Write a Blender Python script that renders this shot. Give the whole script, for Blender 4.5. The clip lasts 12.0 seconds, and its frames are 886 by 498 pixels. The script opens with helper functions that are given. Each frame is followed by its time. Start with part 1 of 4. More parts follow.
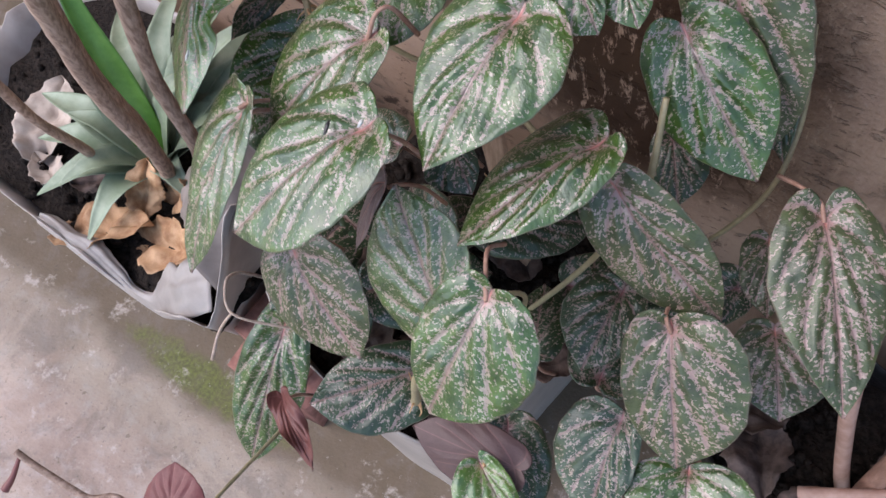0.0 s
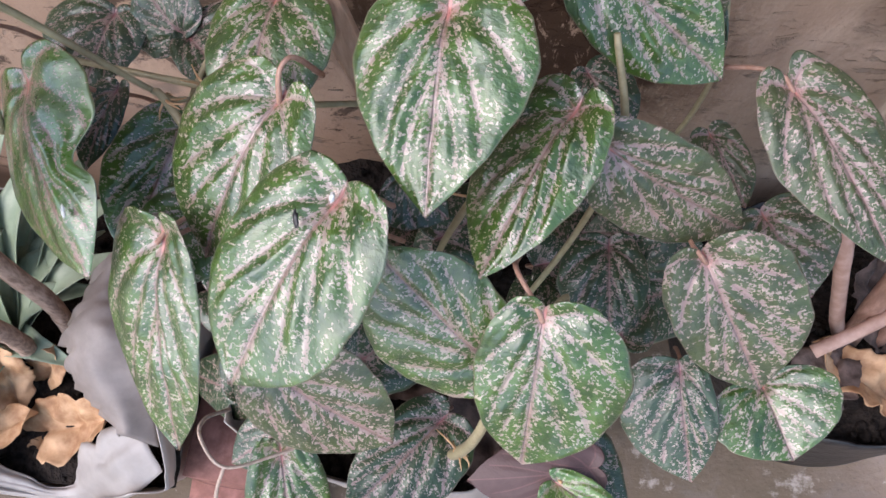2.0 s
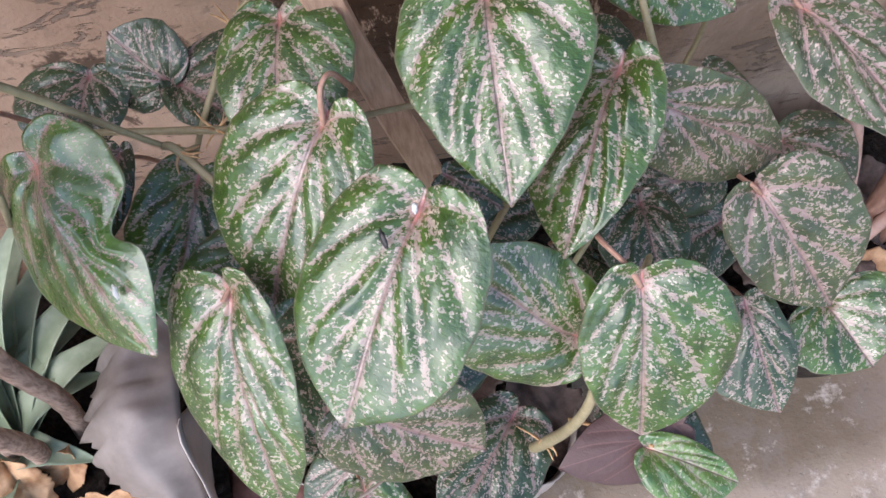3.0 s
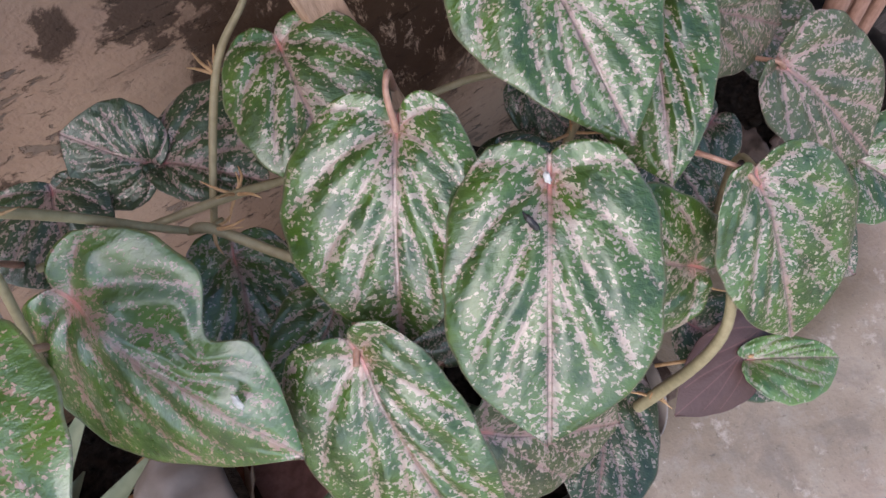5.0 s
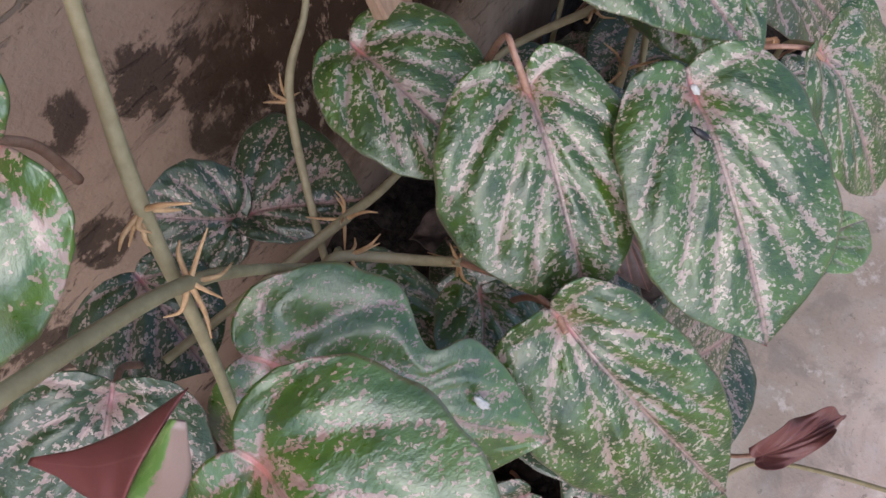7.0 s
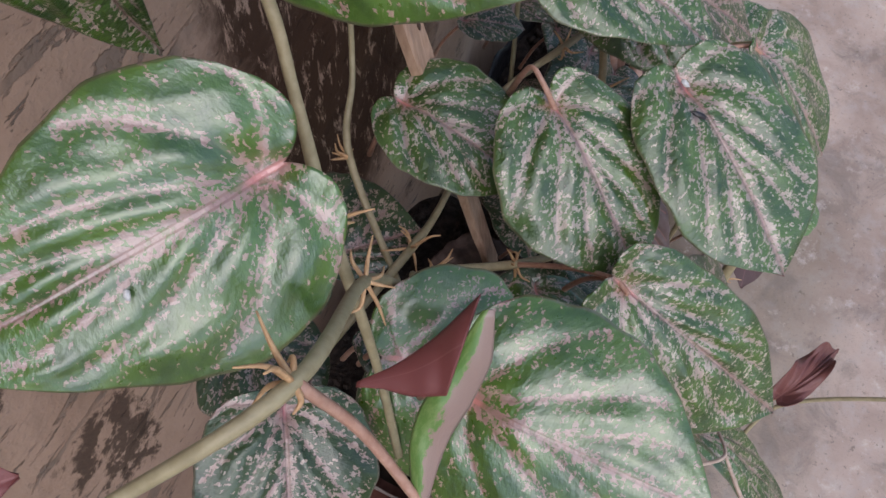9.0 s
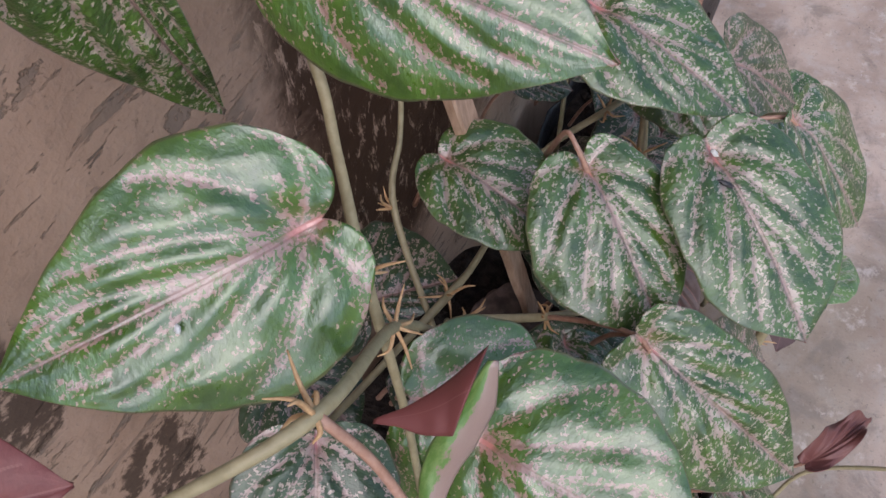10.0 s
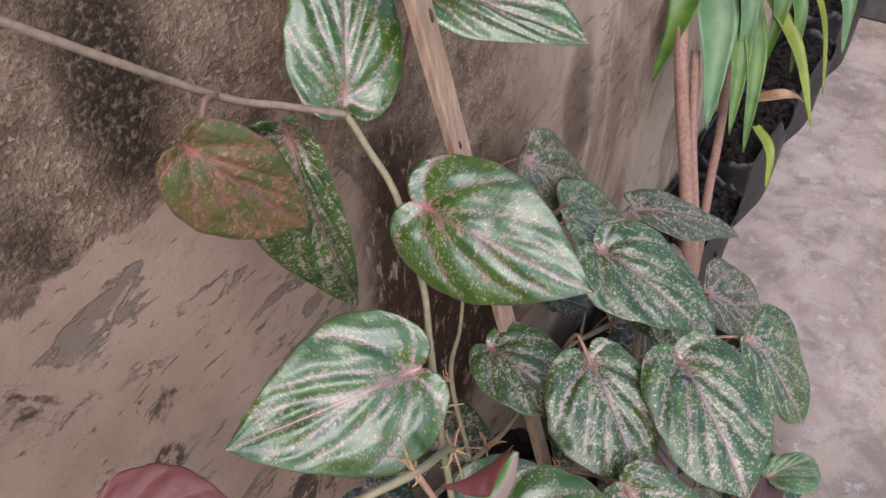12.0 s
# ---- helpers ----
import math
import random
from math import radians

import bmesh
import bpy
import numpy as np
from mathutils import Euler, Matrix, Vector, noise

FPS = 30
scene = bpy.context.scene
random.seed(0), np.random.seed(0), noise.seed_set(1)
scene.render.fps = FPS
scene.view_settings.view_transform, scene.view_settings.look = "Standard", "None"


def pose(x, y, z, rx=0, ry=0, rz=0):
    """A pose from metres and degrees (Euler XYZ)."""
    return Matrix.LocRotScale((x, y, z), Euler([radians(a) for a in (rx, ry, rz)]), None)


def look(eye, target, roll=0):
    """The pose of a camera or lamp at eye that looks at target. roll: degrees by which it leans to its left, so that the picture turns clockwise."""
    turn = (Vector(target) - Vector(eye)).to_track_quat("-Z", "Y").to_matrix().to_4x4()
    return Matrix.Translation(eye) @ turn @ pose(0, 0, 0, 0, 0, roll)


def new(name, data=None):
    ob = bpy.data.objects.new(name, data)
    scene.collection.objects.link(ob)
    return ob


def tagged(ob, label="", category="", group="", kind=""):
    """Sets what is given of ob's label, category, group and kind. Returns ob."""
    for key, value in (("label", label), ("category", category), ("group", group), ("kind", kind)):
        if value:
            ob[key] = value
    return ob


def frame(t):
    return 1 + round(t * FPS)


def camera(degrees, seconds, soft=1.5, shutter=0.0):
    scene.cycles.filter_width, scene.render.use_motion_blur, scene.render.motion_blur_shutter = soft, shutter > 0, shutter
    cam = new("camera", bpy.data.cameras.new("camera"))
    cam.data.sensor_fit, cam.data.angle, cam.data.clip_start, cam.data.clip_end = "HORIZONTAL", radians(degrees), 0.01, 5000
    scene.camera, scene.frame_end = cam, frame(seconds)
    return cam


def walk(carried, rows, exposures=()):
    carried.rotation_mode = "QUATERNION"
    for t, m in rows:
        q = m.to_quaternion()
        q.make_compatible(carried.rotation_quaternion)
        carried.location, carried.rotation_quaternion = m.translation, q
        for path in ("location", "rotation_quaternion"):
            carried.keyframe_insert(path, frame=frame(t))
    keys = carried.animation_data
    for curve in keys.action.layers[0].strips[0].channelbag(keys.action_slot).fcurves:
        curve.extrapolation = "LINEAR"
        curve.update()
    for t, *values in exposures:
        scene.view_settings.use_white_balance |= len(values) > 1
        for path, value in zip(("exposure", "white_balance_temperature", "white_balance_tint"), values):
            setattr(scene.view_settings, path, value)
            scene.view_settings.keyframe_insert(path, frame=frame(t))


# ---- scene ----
cam = camera(55.24, 12.0)
# seconds, place in metres, turn in degrees
PATH = [
    (0.0, 0.0000, -0.3823, 0.8906, 26.72, 7.20, 34.05),
    (0.5, -0.0396, -0.3826, 0.8812, 24.88, 7.07, 26.50),
    (1.0, -0.0729, -0.3744, 0.8742, 23.88, 6.36, 19.59),
    (1.5, -0.0893, -0.3754, 0.8698, 23.06, 6.10, 12.53),
    (2.0, -0.1186, -0.3739, 0.8580, 22.80, 5.74, 5.16),
    (2.5, -0.1650, -0.3723, 0.8510, 22.07, 6.17, -2.54),
    (2.7, -0.1794, -0.3713, 0.8499, 21.86, 5.87, -5.70),
    (4.3, -0.2493, -0.3386, 0.8187, 20.50, 4.14, -23.17),
    (4.5, -0.2690, -0.3377, 0.8123, 20.61, 3.69, -26.92),
    (5.0, -0.3004, -0.3222, 0.8140, 21.30, 3.22, -32.90),
    (5.5, -0.3119, -0.3124, 0.8035, 21.22, 2.13, -39.49),
    (6.0, -0.3613, -0.2837, 0.8017, 22.60, 0.54, -46.20),
    (6.5, -0.3974, -0.2585, 0.8046, 23.63, -0.02, -51.52),
    (6.7, -0.3989, -0.2569, 0.8007, 22.87, 0.31, -52.26),
    (8.3, -0.4426, -0.2369, 0.8190, 25.48, 0.28, -62.36),
    (8.5, -0.4595, -0.2360, 0.8249, 26.79, 0.04, -64.21),
    (9.0, -0.4793, -0.2277, 0.8408, 28.72, 0.33, -65.75),
    (9.5, -0.4800, -0.2338, 0.8478, 29.53, 1.53, -63.14),
    (10.0, -0.4823, -0.2411, 0.8623, 31.73, 2.21, -61.32),
    (10.5, -0.5188, -0.2528, 0.8918, 35.33, 1.80, -60.33),
    (11.0, -0.5450, -0.2664, 0.9383, 39.90, 1.40, -58.74),
    (11.5, -0.5744, -0.2862, 0.9679, 43.12, 1.40, -57.56),
    (12.0, -0.5882, -0.2982, 0.9924, 45.97, 1.59, -56.55),
]
walk(cam, [(t, pose(x, y, z, rx, ry, rz)) for t, x, y, z, rx, ry, rz in PATH],
     exposures=[(0.0, 0.67), (1.0, 0.80), (2.5, 1.00), (4.5, 0.71), (5.5, 0.51), (6.5, 0.40), (8.5, 0.38), (9.0, 0.20), (9.5, 0.20), (10.0, 0.28), (10.5, 0.24), (11.0, 0.26), (12.0, 0.36)])
# ---- light ----
world = bpy.data.worlds.new("sky")
world.use_nodes = True
_t = world.node_tree
_sky = _t.nodes.new("ShaderNodeTexSky")
_sky.sky_type, _sky.sun_disc = "NISHITA", False
_sky.dust_density, _sky.air_density = 1.6, 1.0
_sky.sun_elevation, _sky.sun_rotation = radians(51), radians(230)
_t.links.new(_sky.outputs[0], _t.nodes["Background"].inputs[0])
_t.nodes["Background"].inputs[1].default_value = 0.225
scene.world = world
sun = new("sun", bpy.data.lights.new("sun", "SUN"))
sun.data.energy, sun.data.angle, sun.data.color = 1.4, radians(50), (1.0, 0.895, 0.99)
sun.matrix_world = look((-2.0, -1.7, 3.2), (0, 0, 0))


# ---- helpers of this scene ----
UV_NAME = "UVMap"


class Nodes:
    """Short way to wire a material."""

    def __init__(self, name):
        self.mat = bpy.data.materials.new(name)
        self.mat.use_nodes = True
        self.t = self.mat.node_tree
        self.bsdf = self.t.nodes["Principled BSDF"]

    def add(self, kind, ins=(), **props):
        n = self.t.nodes.new("ShaderNode" + kind)
        for key, value in props.items():
            setattr(n, key, value)
        for key, value in dict(ins).items():
            self.put(n.inputs[key], value)
        return n

    def put(self, socket, value):
        if isinstance(value, bpy.types.NodeSocket):
            self.t.links.new(value, socket)
        else:
            socket.default_value = value

    def math(self, op, a, b=0.0, c=0.0, clamp=False):
        n = self.add("Math", {0: a, 1: b, 2: c}, operation=op, use_clamp=clamp)
        return n.outputs[0]

    def mix(self, f, a, b, kind="MIX"):
        n = self.add("Mix", data_type="RGBA", blend_type=kind)
        for i, v in ((0, f), (6, a), (7, b)):
            self.put(n.inputs[i], (*v, 1) if isinstance(v, tuple) and len(v) == 3 else v)
        return n.outputs[2]

    def step(self, v, lo, hi):
        n = self.add("MapRange", {0: v, 1: lo, 2: hi}, interpolation_type="SMOOTHSTEP")
        return n.outputs[0]

    def noise(self, vec, scale, detail=4.0, rough=0.55, warp=0.0, w=None):
        n = self.add("TexNoise", {"Scale": scale, "Detail": detail, "Roughness": rough, "Distortion": warp})
        if w is not None:
            n.noise_dimensions = "4D"
            self.put(n.inputs["W"], w)
        self.put(n.inputs["Vector"], vec)
        return n.outputs[0]

    def stretch(self, vec, scale, turn=(0, 0, 0)):
        return self.add("Mapping", {"Vector": vec, "Scale": scale, "Rotation": turn}).outputs[0]

    def obj(self):
        return self.add("TexCoord").outputs["Object"]

    def rand(self):
        return self.add("ObjectInfo").outputs["Random"]

    def bump(self, h, strength, dist):
        return self.add("Bump", {"Height": h, "Strength": strength, "Distance": dist}).outputs[0]

    def done(self, color, rough, normal=None, **more):
        self.put(self.bsdf.inputs["Base Color"], (*color, 1) if isinstance(color, tuple) else color)
        self.put(self.bsdf.inputs["Roughness"], rough)
        if normal is not None:
            self.put(self.bsdf.inputs["Normal"], normal)
        for key, value in more.items():
            self.put(self.bsdf.inputs[key.replace("_", " ")], value)
        return self.mat


def thing(name, place, label, category, group="", kind=""):
    ob = new(name)
    ob.empty_display_size = 0.02
    ob.location = place
    return tagged(ob, label, category, group, kind)


def part(name, bm, mats, parent=None, label="", m=None, smooth=True):
    me = bpy.data.meshes.new(name)
    bm.to_mesh(me)
    bm.free()
    for a in mats if isinstance(mats, (list, tuple)) else [mats]:
        me.materials.append(a)
    if smooth:
        me.shade_smooth()
    ob = new(name, me)
    place(ob, parent, m or Matrix())
    return tagged(ob, label)


ROOT = {}


def place(ob, parent, m):
    """Puts ob at the world pose m, under parent."""
    ROOT[ob] = m
    if parent is None:
        ob.matrix_basis = m
        return
    top = ROOT.get(parent) or Matrix.Translation(parent.location)
    ob.parent = parent
    ob.matrix_basis = top.inverted() @ m


def spline(pts, n=6):
    """A smooth line through the points."""
    p = [Vector(a) for a in pts]
    p = [2 * p[0] - p[1]] + p + [2 * p[-1] - p[-2]]
    out = []
    for i in range(1, len(p) - 2):
        for k in range(n):
            t = k / n
            a, b, c, d = p[i - 1:i + 3]
            out.append(0.5 * (2 * b + (c - a) * t + (2 * a - 5 * b + 4 * c - d) * t * t + (3 * b - a - 3 * c + d) * t ** 3))
    out.append(p[-2])
    return out


def tube(pts, radii, sides=8, n=6, bm=None, rough=0.0):
    """A tapered tube along a smooth line, closed at both ends."""
    line = spline(pts, n)
    bm = bm or bmesh.new()
    side = Vector((0.3, 0.2, 1)).cross(line[1] - line[0])
    if side.length < 1e-6:
        side = Vector((1, 0, 0))
    side.normalize()
    rings = []
    for i, p in enumerate(line):
        d = (line[min(i + 1, len(line) - 1)] - line[max(i - 1, 0)]).normalized()
        side = (side - d * side.dot(d)).normalized()
        up = d.cross(side)
        f = i / (len(line) - 1) * (len(radii) - 1)
        k = min(int(f), len(radii) - 2)
        r = radii[k] + (radii[k + 1] - radii[k]) * (f - k)
        ring = []
        for j in range(sides):
            a = 2 * math.pi * j / sides
            s = r * (1 + rough * noise.noise(p * 60 + Vector((j, 0, i * 0.2))))
            ring.append(bm.verts.new(p + (side * math.cos(a) + up * math.sin(a)) * s))
        rings.append(ring)
    for a, b in zip(rings, rings[1:]):
        for j in range(sides):
            bm.faces.new((a[j], a[(j + 1) % sides], b[(j + 1) % sides], b[j]))
    bm.faces.new(rings[0][::-1])
    bm.faces.new(rings[-1])
    return bm


def grid_sheet(f, nu, nv, thick, uv=None, data=None):
    """A thin solid sheet: f(u, v) with u in -1..1 and v in 0..1 gives its top; its underside takes material 1."""
    bm = bmesh.new()
    lay = bm.loops.layers.uv.new(UV_NAME) if uv else None
    keys = [bm.verts.layers.float.new(k) for k in (data[0] if data else ())]
    us = [2 * i / nu - 1 for i in range(nu + 1)]
    vs = [(j / nv) ** 1.15 for j in range(nv + 1)]
    top = [[Vector(f(u, v)) for u in us] for v in vs]

    def normal(j, i):
        a = top[j][min(i + 1, nu)] - top[j][max(i - 1, 0)]
        b = top[min(j + 1, nv)][i] - top[max(j - 1, 0)][i]
        n = a.cross(b)
        return n.normalized() if n.length > 1e-12 else Vector((0, 0, 1))

    sides = []
    for k in (0, 1):
        rows = []
        for j, v in enumerate(vs):
            row = []
            for i, u in enumerate(us):
                w = bm.verts.new(top[j][i] - normal(j, i) * thick * k * (0.35 if abs(u) > 0.99 else 1.0))
                if data:
                    for key, value in zip(keys, data[1](u, v)):
                        w[key] = value
                row.append(w)
            rows.append(row)
        sides.append(rows)
    for k, rows in enumerate(sides):
        for j in range(nv):
            for i in range(nu):
                q = [(j, i), (j, i + 1), (j + 1, i + 1), (j + 1, i)]
                q = [q[2], q[1], q[0], q[3]] if k else q
                face = bm.faces.new([rows[a][b] for a, b in q])
                face.material_index = k
                if lay:
                    for loop, (a, b) in zip(face.loops, q):
                        loop[lay].uv = uv(us[b], vs[a])
    rim = [(0, i) for i in range(nu + 1)] + [(j, nu) for j in range(1, nv + 1)] + [(nv, i) for i in range(nu - 1, -1, -1)] + [(j, 0) for j in range(nv - 1, 0, -1)]
    for a, b in zip(rim, rim[1:] + rim[:1]):
        face = bm.faces.new((sides[0][b[0]][b[1]], sides[0][a[0]][a[1]], sides[1][a[0]][a[1]], sides[1][b[0]][b[1]]))
        if lay:
            for loop, c in zip(face.loops, (b, a, a, b)):
                loop[lay].uv = uv(us[c[1]], vs[c[0]])
    bm.normal_update()
    return bm


def lerp_table(table, v):
    for (a, fa), (b, fb) in zip(table, table[1:]):
        if v <= b:
            t = (v - a) / (b - a)
            return fa + (fb - fa) * t
    return table[-1][1]


# ---- materials ----
def leaf_material(name, dark, mid, pale, share, dust, rough=0.34, rib=(0.40, 0.150, 0.125), gloss=1.0, grain=1.0, mauve=0.50, crinkle=0.7):
    """share: how much of the blade is pale; dust: how grey and dull the blade is."""
    m = Nodes(name)
    uv = m.add("UVMap", uv_map=UV_NAME).outputs[0]
    mid_d, side_d, base, rim = (m.add("Attribute", attribute_name=a).outputs["Fac"] for a in ("mid_d", "side_d", "near_base", "rim"))
    r = m.math("MULTIPLY", m.rand(), 30.0)
    at = m.add("CombineXYZ", {0: m.math("MULTIPLY", r, 0.37), 1: m.math("MULTIPLY", r, 0.61)}).outputs[0]
    at = m.add("VectorMath", {0: uv, 1: at}, operation="ADD").outputs[0]
    wide = m.noise(at, 60.0, 2.0, 0.5)
    patch = m.noise(at, 210.0, 3.0, 0.6)
    coarse = m.noise(m.stretch(at, (260, 520, 1)), 1.0, 3.0, 0.65)
    near = m.math("MINIMUM", mid_d, m.math("MULTIPLY", side_d, 1.8))
    halo = m.math("SUBTRACT", 1.0, m.step(m.math("ADD", near, m.math("MULTIPLY", m.math("SUBTRACT", patch, 0.5), 0.10)), 0.006, 0.050))
    # pale flecks with ragged edges, drawn out along the cross veins, dense beside the ribs
    warp = m.add("TexNoise", {"Vector": at, "Scale": 620.0 * grain, "Detail": 3.0, "Roughness": 0.6}).outputs[1]
    warp = m.add("VectorMath", {0: warp, 1: (0.5, 0.5, 0.5)}, operation="SUBTRACT").outputs[0]
    at2 = m.add("VectorMath", {0: at, 1: m.add("VectorMath", {0: warp, "Scale": 0.0034 / grain}, operation="SCALE").outputs[0]}, operation="ADD").outputs[0]

    def cells(sx, sy):
        c = m.add("TexVoronoi", {"Vector": m.stretch(at2, (sx, sy, 1)), "Scale": 1.0}, voronoi_dimensions="2D").outputs["Color"]
        return m.add("SeparateXYZ", {0: c}).outputs

    big, small = cells(420 * grain, 560 * grain), cells(1000 * grain, 1250 * grain)
    chance = m.math("ADD", share, m.math("MULTIPLY", halo, 0.42))
    chance = m.math("ADD", chance, m.math("MULTIPLY", m.math("SUBTRACT", wide, 0.5), 0.8))
    chance = m.math("ADD", chance, m.math("MULTIPLY", m.math("SUBTRACT", patch, 0.5), 0.5))
    chance = m.math("SUBTRACT", chance, m.math("MULTIPLY", rim, 0.15))
    one = m.step(m.math("SUBTRACT", chance, big[0]), 0.0, 0.02)
    two = m.math("MULTIPLY", m.step(m.math("SUBTRACT", m.math("ADD", m.math("MULTIPLY", chance, 0.5), 0.05), small[0]), 0.0, 0.02), 0.9)
    gap = m.step(m.math("SUBTRACT", m.math("ADD", chance, 0.35), small[1]), 0.0, 0.02)
    mask = m.math("MAXIMUM", m.math("MULTIPLY", one, gap), two)
    green = m.mix(m.step(wide, 0.32, 0.68), dark, mid)
    green = m.mix(m.math("MULTIPLY", m.step(patch, 0.35, 0.7), 0.45), green, mid)
    tone = big[2]
    light = m.mix(tone, tuple(c * 0.78 for c in pale), tuple(min(1.0, c * k) for c, k in zip(pale, (1.20, 1.27, 1.22))))
    light = m.mix(m.math("MULTIPLY", halo, 0.75), light, tuple(c * k for c, k in zip(pale, (0.80, 0.70, 0.74))))
    col = m.mix(m.math("MULTIPLY", mask, 0.94), green, light)
    # the ribs: a thin dull pink line, redder towards the stalk
    thread = m.math("SUBTRACT", 1.0, m.step(mid_d, 0.005, 0.013))
    thread = m.math("MAXIMUM", thread, m.math("MULTIPLY", m.math("SUBTRACT", 1.0, m.step(side_d, 0.003, 0.011)), 0.30))
    col = m.mix(m.math("MULTIPLY", thread, 0.45), col, (pale[0] * 0.70, pale[1] * 0.52, pale[2] * 0.50))
    # a ragged mauve band along the midrib
    band = m.math("SUBTRACT", 1.0, m.step(m.math("ADD", mid_d, m.math("MULTIPLY", m.math("SUBTRACT", coarse, 0.5), 0.16)), 0.006, 0.018))
    col = m.mix(m.math("MULTIPLY", band, mauve), col, (0.225, 0.135, 0.120))
    pink = m.math("MULTIPLY", m.step(base, 0.10, 0.80), m.math("ADD", 0.16, m.math("MULTIPLY", thread, 0.8)), 0.0, True)
    col = m.mix(pink, col, rib)
    col = m.mix(m.math("MULTIPLY", m.step(rim, 0.72, 1.0), 0.40), col, tuple(c * 0.7 for c in pale))
    grime = m.noise(at, 140.0, 5.0, 0.7)
    col = m.mix(m.math("MULTIPLY", m.step(grime, 0.25, 0.75), dust), col, (0.27, 0.24, 0.22))
    h = m.math("ADD", m.noise(m.stretch(at, (300, 400, 1)), 1.0, 3.0, 0.6), m.math("ADD", m.math("MULTIPLY", mask, 0.10), m.math("MULTIPLY", thread, -0.55)))
    rr = m.math("ADD", rough + dust * 0.5, m.math("MULTIPLY", m.math("SUBTRACT", grime, 0.5), 0.30))
    return m.done(col, rr, m.bump(h, crinkle, 0.0015), Specular_IOR_Level=max(0.3, 0.7 * gloss - dust * 2.5), Specular_Tint=(0.84, 0.97, 1.0, 1.0),
                  Coat_Weight=min(1.0, max(0.0, gloss * 1.0 - dust * 2.6)), Coat_Roughness=m.math("ADD", 0.10, m.math("MULTIPLY", grime, 0.18)))


PALE = (0.330, 0.268, 0.218)
LEAF = {
    "green": leaf_material("leaf_green", (0.015, 0.040, 0.004), (0.048, 0.098, 0.008), PALE, 0.15, 0.02, gloss=0.75, grain=1.0),
    "fresh": leaf_material("leaf_fresh", (0.021, 0.054, 0.005), (0.055, 0.116, 0.010), (0.285, 0.190, 0.155), 0.09, 0.02, 0.30, gloss=0.88, grain=1.15, mauve=0.30, crinkle=0.4),
    "dusty": leaf_material("leaf_dusty", (0.026, 0.040, 0.012), (0.056, 0.078, 0.022), (0.325, 0.235, 0.205), 0.19, 0.12, 0.42, gloss=0.8, grain=0.85),
    # darkened copy of the leaf green, with the lower leaves' shade in its colour
    "dark": leaf_material("leaf_shaded", (0.013, 0.029, 0.010), (0.029, 0.055, 0.017), (0.30, 0.225, 0.195), 0.15, 0.05, 0.30, (0.24, 0.09, 0.095), 0.65),
    "bronze": leaf_material("leaf_bronze", (0.060, 0.078, 0.014), (0.130, 0.085, 0.026), (0.27, 0.120, 0.080), 0.17, 0.08, 0.40, (0.35, 0.11, 0.08), 0.5),
    "young": leaf_material("leaf_young", (0.035, 0.100, 0.012), (0.110, 0.190, 0.028), (0.30, 0.29, 0.19), 0.16, 0.06, 0.40),
}


def maroon_material(name, deep, mild, rib=0.18):
    m = Nodes(name)
    uv = m.add("UVMap", uv_map=UV_NAME).outputs[0]
    near = m.math("MINIMUM", *(m.add("Attribute", attribute_name=a).outputs["Fac"] for a in ("mid_d", "side_d")))
    vein = m.math("SUBTRACT", 1.0, m.step(near, 0.004, 0.016))
    n = m.noise(uv, 160.0, 4.0, 0.6)
    col = m.mix(n, deep, mild)
    col = m.mix(m.math("MULTIPLY", m.step(vein, 0.3, 1.0), rib), col, (0.30, 0.15, 0.13))
    return m.done(col, 0.5, m.bump(m.noise(uv, 600.0, 3.0), 0.25, 0.001), Specular_IOR_Level=0.4)


MAROON = maroon_material("leaf_underside_maroon", (0.095, 0.024, 0.023), (0.165, 0.048, 0.043))
MAUVE = maroon_material("leaf_underside_mauve", (0.085, 0.055, 0.052), (0.220, 0.160, 0.150), 0.9)
DULL = maroon_material("leaf_underside_dull", (0.092, 0.031, 0.027), (0.155, 0.060, 0.050))
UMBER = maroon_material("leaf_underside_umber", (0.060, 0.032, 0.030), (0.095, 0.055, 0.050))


def plain_material(name, a, b, scale, rough, bump=0.2, dist=0.001, streak=(1, 1, 1), spec=0.4):
    m = Nodes(name)
    o = m.stretch(m.obj(), streak)
    n = m.noise(o, scale, 5.0, 0.6)
    big = m.noise(m.obj(), scale * 0.18, 3.0, 0.5)
    col = m.mix(m.step(n, 0.3, 0.7), a, b)
    col = m.mix(m.math("MULTIPLY", m.step(big, 0.45, 0.75), 0.45), col, tuple(c * 0.55 for c in a))
    return m.done(col, rough, m.bump(n, bump, dist), Specular_IOR_Level=spec)


STEM = plain_material("vine_stem", (0.235, 0.200, 0.112), (0.300, 0.260, 0.155), 240, 0.5, 0.3)
BROWN_STEM = plain_material("vine_stem_brown", (0.245, 0.170, 0.115), (0.335, 0.245, 0.175), 240, 0.55, 0.3)
PETIOLE = plain_material("petiole_pink", (0.27, 0.145, 0.10), (0.37, 0.225, 0.165), 300, 0.45)
ROOTLET = plain_material("aerial_root", (0.36, 0.21, 0.10), (0.52, 0.34, 0.18), 400, 0.6)
WOOD = plain_material("bamboo_wood", (0.32, 0.200, 0.130), (0.47, 0.315, 0.220), 60, 0.65, 0.5, 0.002, (6, 6, 0.6))
BARK = plain_material("brown_bark", (0.20, 0.130, 0.095), (0.46, 0.335, 0.265), 110, 0.75, 0.6, 0.002, (3, 3, 0.45))
SOIL = plain_material("soil", (0.010, 0.008, 0.007), (0.035, 0.027, 0.022), 160, 0.95, 1.0, 0.006, spec=0.15)
